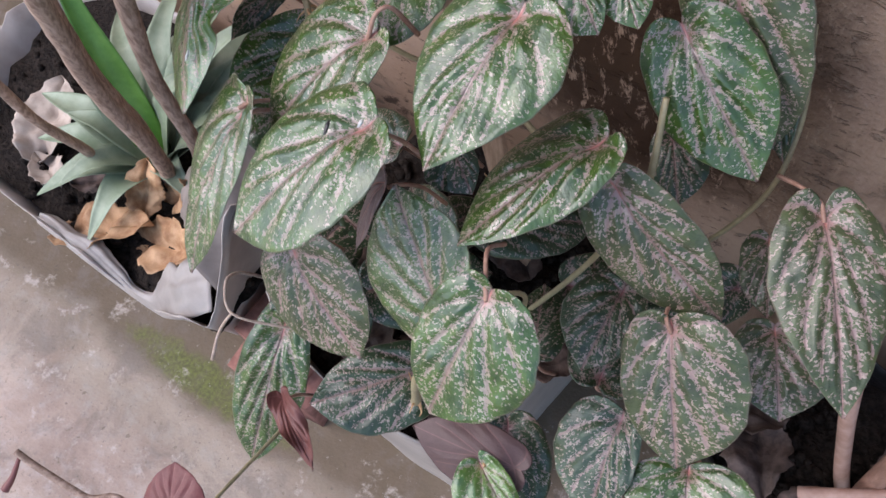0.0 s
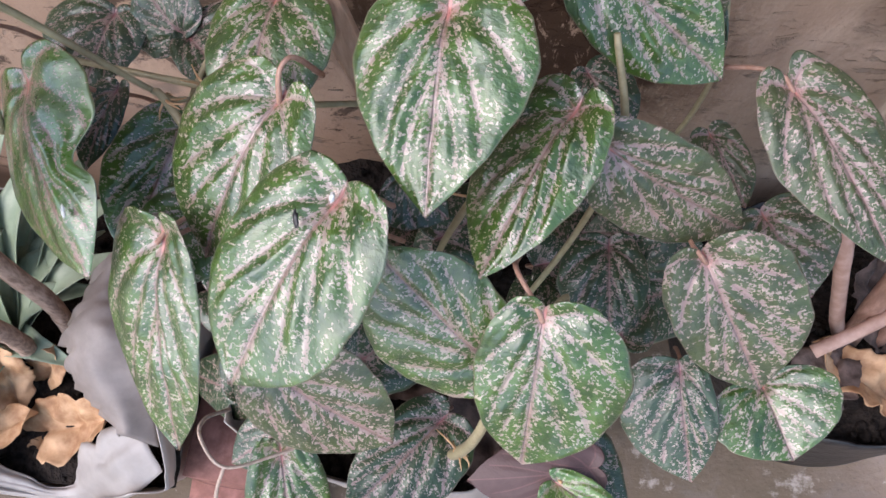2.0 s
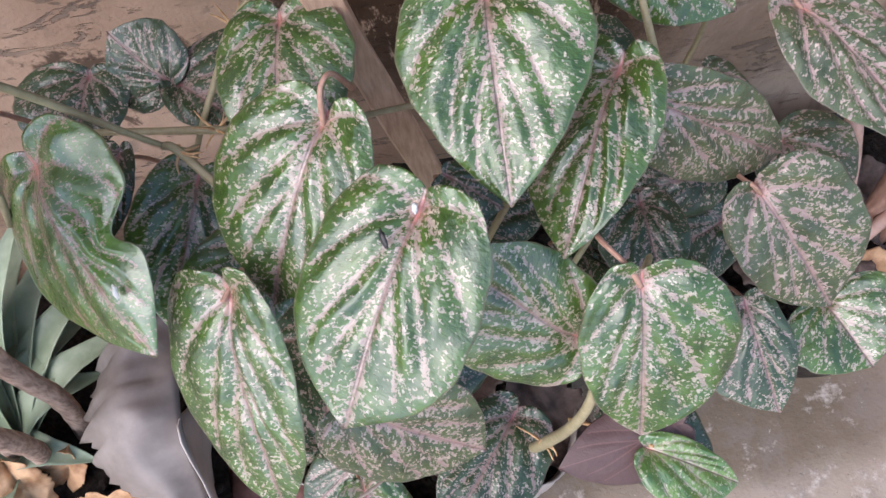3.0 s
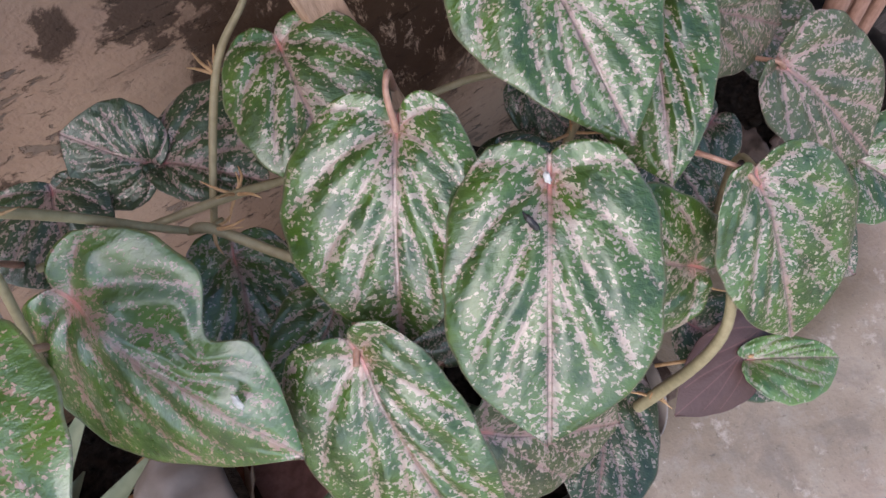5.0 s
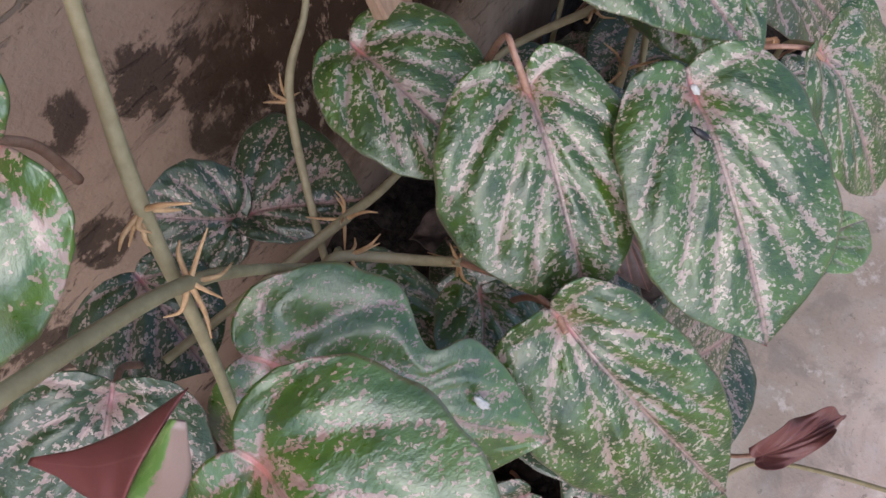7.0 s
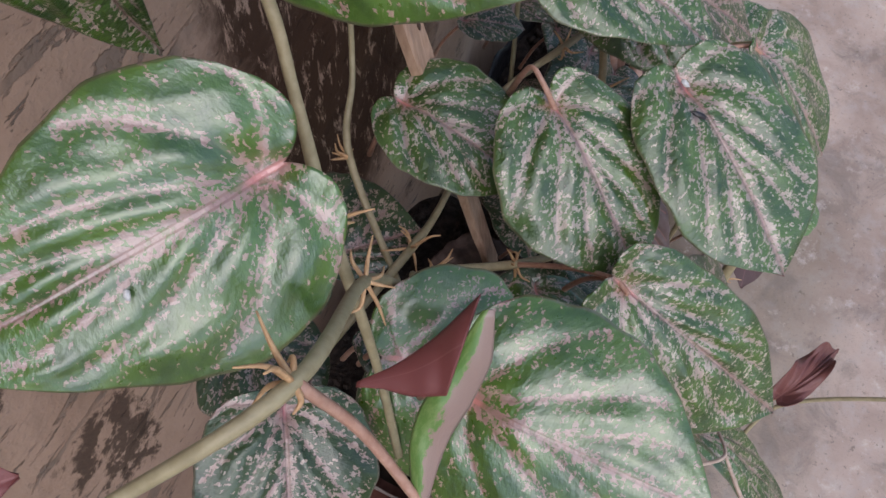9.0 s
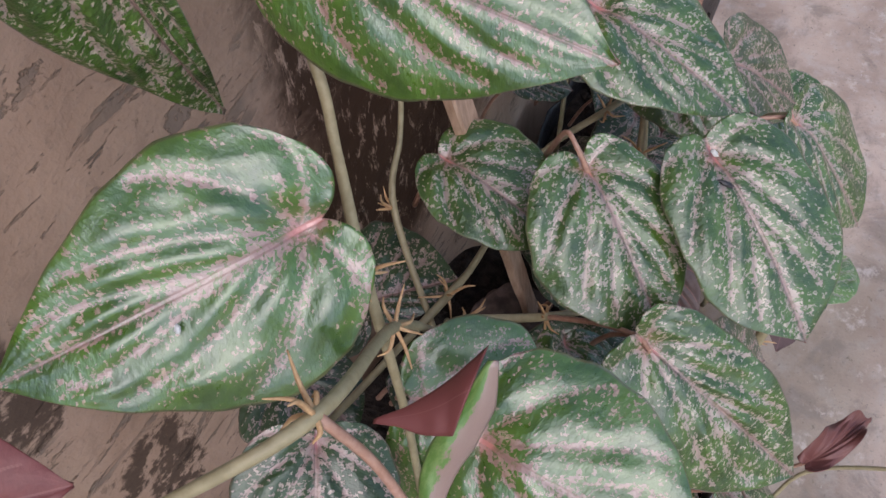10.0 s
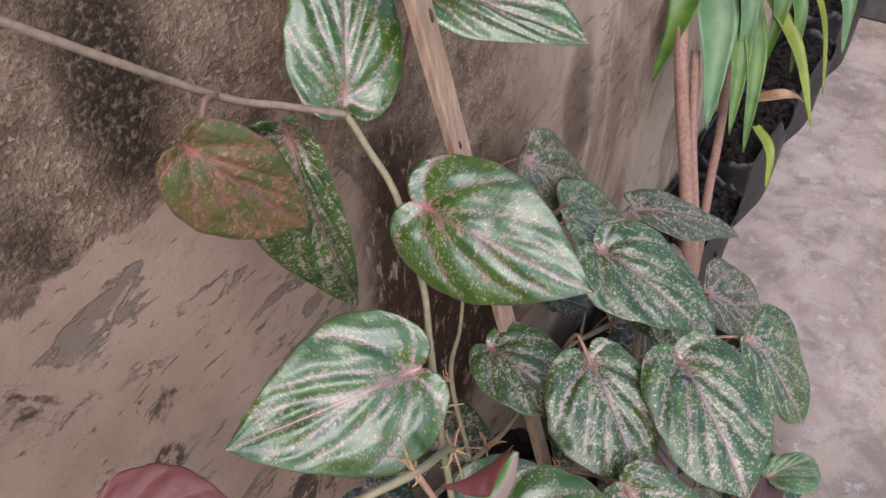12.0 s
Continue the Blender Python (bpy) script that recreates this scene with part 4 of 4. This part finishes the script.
# ---- planters ----
def planter(name, ring, rim_z, label, soil_drop, seed_no, flaps=(), thick=0.0012, mat=PLASTIC, foot=0.90):
    """A soft plastic sack full of soil, with a torn, uneven rim; ring: its plan, as points round it; foot: how far it narrows to the ground."""
    rnd = random.Random(seed_no)
    line = spline(list(ring) + [ring[0]], 12)[:-1]
    n = len(line)
    cx = sum(p.x for p in line) / n
    cy = sum(p.y for p in line) / n
    top = thing(name, (cx, cy, 0), label, "planter")
    bm = bmesh.new()
    levels = 9
    outer, inner = [], []
    for k in range(levels + 1):
        z = k / levels
        a, b = [], []
        for i, p in enumerate(line):
            lift = 0.016 * noise.noise(Vector((p.x * 30, p.y * 30, seed_no))) + 0.008 * noise.noise(Vector((p.x * 90, p.y * 90, seed_no)))
            for fx, fy, reach, up in flaps:
                lift += up * math.exp(-((p.x - fx) ** 2 + (p.y - fy) ** 2) / reach ** 2)
            lean = foot + (1 - foot) * z + 0.03 * noise.noise(Vector((p.x * 14, p.y * 14, z * 3 + seed_no)))
            q = Vector((cx + (p.x - cx) * lean, cy + (p.y - cy) * lean, z * (rim_z + lift)))
            d = Vector((cx - p.x, cy - p.y, 0)).normalized()
            a.append(bm.verts.new(q))
            b.append(bm.verts.new(q + d * thick))
        outer.append(a)
        inner.append(b)
    for k in range(levels):
        for i in range(n):
            j = (i + 1) % n
            bm.faces.new((outer[k][i], outer[k][j], outer[k + 1][j], outer[k + 1][i]))
            bm.faces.new((inner[k][j], inner[k][i], inner[k + 1][i], inner[k + 1][j]))
    for i in range(n):
        j = (i + 1) % n
        bm.faces.new((outer[-1][i], outer[-1][j], inner[-1][j], inner[-1][i]))
    part("sack", bm, mat, top)
    fill = 0.955 * (foot + (1 - foot) * (1 - soil_drop / rim_z)) if foot < 0.8 else 0.955
    bm = bmesh.new()
    rings = []
    for k in range(9):
        f = 1 - k / 8
        rings.append([bm.verts.new((cx + (p.x - cx) * fill * f, cy + (p.y - cy) * fill * f, rim_z - soil_drop + 0.012 * noise.noise(Vector((p.x * f * 40, p.y * f * 40, k * 0.8))) + 0.02 * (1 - f))) for p in line])
    for a, b in zip(rings, rings[1:]):
        for i in range(n):
            j = (i + 1) % n
            bm.faces.new((a[i], a[j], b[j], b[i]))
    bmesh.ops.remove_doubles(bm, verts=bm.verts[:], dist=1e-6)
    part("soil", bm, SOIL, top, "dark crumbly soil")
    bm = bmesh.new()
    for k in range(330):
        f, p = math.sqrt(rnd.random()) * 0.97 * fill, rnd.choice(line)
        r = rnd.uniform(0.002, 0.006) * (1 if k % 9 else 1.9)
        at = Vector((cx + (p.x - cx) * f, cy + (p.y - cy) * f, rim_z - soil_drop + 0.02 * (1 - f) + 0.002))
        lump = bmesh.ops.create_icosphere(bm, subdivisions=1, radius=r)["verts"]
        for v in lump:
            v.co = at + v.co * (1 + 0.4 * noise.noise(v.co * 300 + at * 50)) + Vector((0, 0, rnd.uniform(-0.0005, 0.0005)))
    tagged(part("soil_grit", bm, SOIL, top), kind="stuff")
    return top


bag = planter("grow_bag", [(-0.80, -0.31, 0), (-0.60, -0.325, 0), (-0.425, -0.326, 0), (-0.400, -0.300, 0), (-0.405, -0.18, 0), (-0.42, -0.05, 0), (-0.60, -0.035, 0), (-0.86, -0.045, 0), (-0.885, -0.18, 0)], 0.185,
        "torn white plastic grow bag filled with soil", 0.022, 3, ((-0.43, -0.30, 0.05, 0.035), (-0.408, -0.235, 0.05, 0.125), (-0.50, -0.33, 0.035, -0.03), (-0.62, -0.32, 0.06, 0.01), (-0.42, -0.05, 0.10, -0.10), (-0.6, -0.03, 0.12, -0.06)), foot=0.64)


def torn_flap(parent, root, edge, rise, seed_no, mat, label):
    """A torn piece of the bag's side, folded over towards the soil; root: where it folds, edge: where it ends."""
    root, edge = spline(root, 10), spline(edge, 10)
    n = len(root) - 1

    def f(u, v):
        q = min(n - 1e-6, v * n)
        i = int(q)
        a, b = root[i].lerp(root[i + 1], q - i), edge[i].lerp(edge[i + 1], q - i)
        t = (u + 1) / 2
        rag = 1 + 0.20 * noise.noise(Vector((v * 11, 3.1, seed_no))) + 0.12 * noise.noise(Vector((v * 34, 8.7, seed_no)))
        p = a.lerp(b, t * rag)
        p.z += rise * math.sin(math.pi * min(1.0, t)) + 0.005 * noise.noise(Vector((t * 4, v * 5, 2.2 + seed_no)))
        return p

    part("torn_flap", grid_sheet(f, 20, 40, 0.0010), [mat, mat], parent, label)


torn_flap(bag, [(-0.404, -0.150, 0.285), (-0.402, -0.225, 0.300), (-0.405, -0.290, 0.235)], [(-0.472, -0.160, 0.262), (-0.482, -0.232, 0.264), (-0.440, -0.284, 0.232)],
          0.030, 0, DIRTY_SHADED_PLASTIC, "torn grey plastic flap folded over the soil")
torn_flap(bag, [(-0.660, -0.323, 0.178), (-0.580, -0.328, 0.180), (-0.500, -0.329, 0.150), (-0.440, -0.326, 0.200), (-0.404, -0.306, 0.222)],
          [(-0.650, -0.310, 0.184), (-0.568, -0.306, 0.188), (-0.512, -0.319, 0.165), (-0.476, -0.286, 0.212), (-0.428, -0.268, 0.232)], 0.008, 5, RIM_PLASTIC, "torn white plastic rim bent over the soil")
planter("grow_bag", [(-0.34, -0.275, 0), (-0.29, -0.302, 0), (-0.20, -0.312, 0), (-0.150, -0.294, 0), (-0.132, -0.18, 0), (-0.125, -0.06, 0), (-0.22, -0.03, 0), (-0.34, -0.05, 0), (-0.36, -0.16, 0)], 0.262,
        "torn white plastic grow bag under the climbing vine", 0.03, 8, ((-0.33, -0.27, 0.03, 0.02), (-0.16, -0.30, 0.03, 0.02), (-0.22, -0.03, 0.11, -0.10), (-0.10, -0.12, 0.09, -0.10), (-0.37, -0.11, 0.09, -0.10)), foot=0.88)
planter("grow_bag", [(0.035, -0.20, 0), (0.10, -0.235, 0), (0.20, -0.225, 0), (0.245, -0.14, 0), (0.22, -0.05, 0), (0.08, -0.03, 0), (0.0, -0.06, 0), (0.0, -0.14, 0)], 0.165,
        "black plastic grow bag with dead leaves", 0.03, 5, (), 0.002, BLACK)
for bx, r in ((0.40, 0.0), (0.66, 0.4), (0.93, 0.1), (1.18, 0.7)):
    planter("grow_bag", [(bx - 0.11, -0.105, 0), (bx, -0.122, 0), (bx + 0.11, -0.108, 0), (bx + 0.125, -0.06, 0), (bx + 0.10, -0.012, 0), (bx - 0.10, -0.012, 0), (bx - 0.125, -0.06, 0)], 0.115 + 0.05 * r,
            "black plastic grow bag against the wall", 0.02, int(bx * 50), ((bx - 0.05, -0.1, 0.05, 0.05),), 0.002, BLACK)
tagged(slab("kerb", (1.39, -1.6, 0.0), (1.50, -0.002, 0.11), plain_material("dark_kerb", (0.07, 0.06, 0.055), (0.12, 0.105, 0.095), 50, 0.8), 0.006), "dark grey cement kerb across the path", "kerb", kind="structure")


def brick(lo, hi, turn):
    bm = bmesh.new()
    bmesh.ops.create_cube(bm, size=1)
    bmesh.ops.subdivide_edges(bm, edges=bm.edges[:], cuts=3, use_grid_fill=True)
    c = [(a + b) / 2 for a, b in zip(lo, hi)]
    for v in bm.verts:
        q = Vector([(b - a) * t for a, b, t in zip(lo, hi, v.co)])
        q += Vector((noise.noise(q * 60), noise.noise(q * 60 + Vector((9, 0, 0))), noise.noise(q * 60 + Vector((0, 9, 0))))) * 0.005
        v.co = q
    ob = part("brick", bm, TERRA, None, m=pose(*c, 0, 0, turn))
    tagged(ob, "crumbling red brick wedged between two grow bags", "brick")


brick((-0.448, -0.322, 0.0), (-0.345, -0.12, 0.07), 4)
brick((-0.420, -0.300, 0.071), (-0.352, -0.10, 0.135), -3)


# ---- the strap-leaved plant ----
def strap(parent, pts, wide, mat, name="leaf", cup=0.35):
    line = spline(pts, 7)
    n = len(line) - 1

    def f(u, v):
        q = min(n - 1e-6, v * n)
        i = int(q)
        p = line[i].lerp(line[i + 1], q - i)
        d = (line[i + 1] - line[i]).normalized()
        s = d.cross(Vector((0, 0, 1)))
        s = s.normalized() if s.length > 1e-4 else Vector((1, 0, 0))
        w = wide * (0.75 + 0.25 * math.sin(math.pi * min(1, v * 1.6))) * (1 - v ** 3) + 0.0006
        p = p + s * u * w + s.cross(d) * (cup * w * u * u)
        return p + Vector((0, 0, 0.0006 * noise.noise(p * 90)))

    return part(name, grid_sheet(f, 8, 24, 0.0009), [mat, mat], parent)


strap_plant = thing("strap_plant", (-0.57, -0.215, 0.17), "grey-green strap-leaved rosette plant with brown canes in a grow bag", "plant")
C0 = Vector((-0.585, -0.200, 0.185))
random.seed(4)

def strap_to(tip, w, up, mat):
    tip = Vector(tip)
    strap(strap_plant, [C0 + (tip - C0) * 0.04, C0.lerp(tip, 0.5) + Vector((0, 0, up)), tip], w, mat)


# the leaves that arch over the soil, those at the back, and the two bright young ones
for x, y, z, w in ((-0.655, -0.303, 0.210, 0.0125), (-0.581, -0.313, 0.195, 0.0115), (-0.696, -0.255, 0.220, 0.0135), (-0.720, -0.216, 0.235, 0.0135), (-0.700, -0.165, 0.240, 0.0125), (-0.505, -0.225, 0.205, 0.010), (-0.620, -0.285, 0.235, 0.010), (-0.655, -0.225, 0.255, 0.010), (-0.680, -0.185, 0.270, 0.0105)):
    strap_to((x, y, z), w * 1.65, 0.024, STRAP)
for x, y, z, w in ((-0.540, -0.015, 0.245, 0.0135), (-0.545, -0.075, 0.225, 0.012), (-0.500, -0.110, 0.225, 0.012), (-0.640, -0.075, 0.235, 0.0125), (-0.490, -0.160, 0.22, 0.011), (-0.70, -0.10, 0.26, 0.0125), (-0.56, -0.12, 0.27, 0.010), (-0.595, -0.045, 0.265, 0.012), (-0.500, -0.030, 0.250, 0.0115), (-0.470, -0.070, 0.240, 0.0110), (-0.520, -0.050, 0.300, 0.0110), (-0.560, -0.030, 0.310, 0.0105), (-0.455, -0.125, 0.225, 0.0105), (-0.650, -0.040, 0.280, 0.0115)):
    strap_to((x, y, z), w * 1.6, 0.034, STRAP)
for x, y, z, w in ((-0.672, -0.140, 0.40, 0.0135), (-0.690, -0.165, 0.33, 0.012)):
    strap_to((x, y, z), w * 1.35, 0.010, STRAP_BRIGHT)
for a, b, r in (((-0.565, -0.214, 0.16), (-0.447, -0.244, 0.53), 0.0074), ((-0.590, -0.205, 0.16), (-0.470, -0.228, 0.54), 0.0065), ((-0.535, -0.195, 0.16), (-0.43, -0.20, 0.52), 0.0070), ((-0.645, -0.235, 0.16), (-0.56, -0.275, 0.42), 0.005)):
    a, b = Vector(a), Vector(b)
    k = Vector((0.004, 0.003, 0))
    part("cane", tube([a, a.lerp(b, 0.3) + k, a.lerp(b, 0.65) - k, b, b + (b - a) * 0.06], [r, r * 1.05, r * 0.95, r, r * 0.9], 9, 7, rough=0.18), BARK, strap_plant, "brown woody cane")


# ---- dead leaves ----
def dead_leaf(place_at, turn, long, wide, crumple, no, mat=DRY, label="crumpled tan dead leaf lying on the soil"):
    def f(u, v):
        w = wide * math.sin(math.pi * min(1, 0.06 + 0.94 * v)) ** 0.7
        p = Vector((u * w, (v - 0.5) * long, 0))
        q = p * 30 + Vector((no * 5.1, 0, 0))
        p.z = crumple * (noise.noise(q) + 0.5 * noise.noise(q * 2.3)) + 0.5 * crumple * abs(u)
        p.x *= 1 + 0.30 * noise.noise(Vector((no, v * 9, u))) + 0.18 * noise.noise(Vector((no * 3, v * 31, u * 2))) * abs(u)
        p.z += 0.25 * crumple * abs(noise.noise(q * 4.1)) - 0.3 * crumple * math.exp(-(u / 0.12) ** 2)
        return p

    ob = part("dead_leaf", grid_sheet(f, 20, 30, 0.0006), [mat, mat], None, m=pose(*place_at, *turn))
    return tagged(ob, label, "leaf", "dead leaves")


dead_leaf((-0.568, -0.236, 0.200), (38, 14, 30), 0.060, 0.021, 0.014, 1)
dead_leaf((-0.590, -0.292, 0.182), (14, -10, -64), 0.125, 0.030, 0.012, 2)
dead_leaf((-0.515, -0.272, 0.182), (24, 12, -76), 0.120, 0.027, 0.012, 3)
dead_leaf((-0.535, -0.222, 0.195), (55, 20, -20), 0.055, 0.016, 0.012, 4)
PALE_DRY = plain_material("pale_dead_leaf", (0.36, 0.29, 0.24), (0.50, 0.42, 0.35), 60, 0.8)
dead_leaf((-0.735, -0.225, 0.188), (10, 0, 20), 0.10, 0.035, 0.014, 5, PALE_DRY, "large pale withered leaf on the soil")
dead_leaf((-0.700, -0.270, 0.178), (-12, 8, 75), 0.06, 0.018, 0.010, 6, PALE_DRY, "pale withered leaf on the soil")
dead_leaf((-0.640, -0.255, 0.176), (10, -8, 130), 0.05, 0.014, 0.010, 7, LITTER, "dark brown withered leaf on the soil")
dead_leaf((0.124, -0.185, 0.172), (20, 15, 60), 0.085, 0.024, 0.016, 31, DRY, "curled orange dead leaf in the black grow bag")
dead_leaf((-0.470, -0.215, 0.180), (20, -12, 30), 0.07, 0.022, 0.012, 8)
dead_leaf((-0.460, -0.130, 0.180), (-15, 10, 80), 0.08, 0.024, 0.012, 9)
for i, (x, y, z, t) in enumerate(((0.05, -0.15, 0.165, 30), (0.10, -0.19, 0.17, -40), (0.02, -0.12, 0.17, 80), (0.15, -0.12, 0.165, 10), (-0.16, -0.26, 0.255, 20), (-0.20, -0.22, 0.26, -60), (-0.25, -0.26, 0.255, 70), (-0.12, -0.20, 0.26, 120), (-0.28, -0.18, 0.26, 0), (-0.20, -0.12, 0.26, 45))):
    dead_leaf((x, y, z), (random.uniform(-25, 25), random.uniform(-25, 25), t), 0.08, 0.026, 0.014, 10 + i, LITTER, "dark brown withered leaf on the soil")


def stick(pts, r, label):
    ob = part("stick", tube(pts, [r, r * 0.95, r], 9, 6, rough=0.1), plain_material("pink_cane", (0.34, 0.20, 0.15), (0.46, 0.30, 0.24), 90, 0.6), None)
    tagged(ob, label, "stick")


stick([(0.140, -0.152, 0.13), (0.114, -0.144, 0.172), (0.077, -0.138, 0.305), (0.06, -0.12, 0.38)], 0.0062, "pinkish cane standing in a black grow bag")
stick([(0.085, -0.175, 0.20), (0.136, -0.150, 0.225), (0.22, -0.10, 0.26)], 0.0055, "tan cane lying across a black grow bag")

# ---- the bush further along the wall ----
bush = thing("long_leaved_bush", (0.19, -0.12, 0.14), "young bush with long drooping green leaves and brown canes", "plant")
for pts, r in (([(0.13, -0.15, 0.12), (0.125, -0.1326, 0.3254), (0.160, -0.1109, 0.371), (0.3115, -0.022, 0.5113), (0.42, -0.02, 0.66)], 0.0085),
               ([(0.15, -0.15, 0.12), (0.1648, -0.1328, 0.29), (0.2386, -0.0846, 0.3812), (0.30, -0.05, 0.46)], 0.006),
               ([(0.19, -0.14, 0.12), (0.2154, -0.1264, 0.2647), (0.2584, -0.112, 0.3097), (0.315, -0.095, 0.37), (0.3713, -0.0708, 0.43), (0.42, -0.05, 0.52)], 0.006)):
    part("cane", tube(pts, [r, r * 0.95, r * 0.9], 9, 7, rough=0.08), plain_material("red_bark", (0.22, 0.12, 0.085), (0.34, 0.20, 0.15), 90, 0.7, 0.3, 0.002, (3, 3, 0.7)), bush, "reddish brown cane")
HANG_PALE = plain_material("hanging_leaf_pale", (0.075, 0.150, 0.055), (0.120, 0.210, 0.090), 40, 0.35)
HANG_YELLOW = plain_material("hanging_leaf_yellow", (0.15, 0.19, 0.018), (0.23, 0.27, 0.035), 40, 0.4)
for a, b, w, mat in (((0.3585, -0.03, 0.54), (0.2557, -0.0936, 0.3903), 0.030, HANG_PALE), ((0.33, -0.02, 0.55), (0.252, -0.02, 0.4331), 0.022, HANG), ((0.37, -0.06, 0.52), (0.2665, -0.1184, 0.3847), 0.018, HANG),
                     ((0.37, -0.08, 0.51), (0.2638, -0.1396, 0.3699), 0.016, HANG), ((0.39, -0.09, 0.51), (0.3257, -0.1954, 0.3893), 0.013, HANG_YELLOW), ((0.3048, -0.1259, 0.415), (0.3396, -0.1828, 0.4085), 0.012, DRY),
                     ((0.29, -0.14, 0.392), (0.2529, -0.1778, 0.338), 0.008, HANG_YELLOW), ((0.43, -0.15, 0.53), (0.3972, -0.1942, 0.4506), 0.012, HANG_PALE), ((0.44, -0.15, 0.53), (0.42, -0.19, 0.472), 0.013, HANG),
                     ((0.41, -0.11, 0.53), (0.36, -0.15, 0.43), 0.012, HANG), ((0.40, -0.10, 0.54), (0.345, -0.12, 0.43), 0.013, HANG), ((0.42, -0.12, 0.54), (0.385, -0.19, 0.40), 0.006, HANG_YELLOW), ((0.36, -0.07, 0.55), (0.31, -0.10, 0.42), 0.014, HANG_PALE)):
    a, b = Vector(a), Vector(b)
    strap(bush, [a, a.lerp(b, 0.5) + Vector((0, -0.008, 0.012)), b], w * 0.82, mat, cup=0.3)
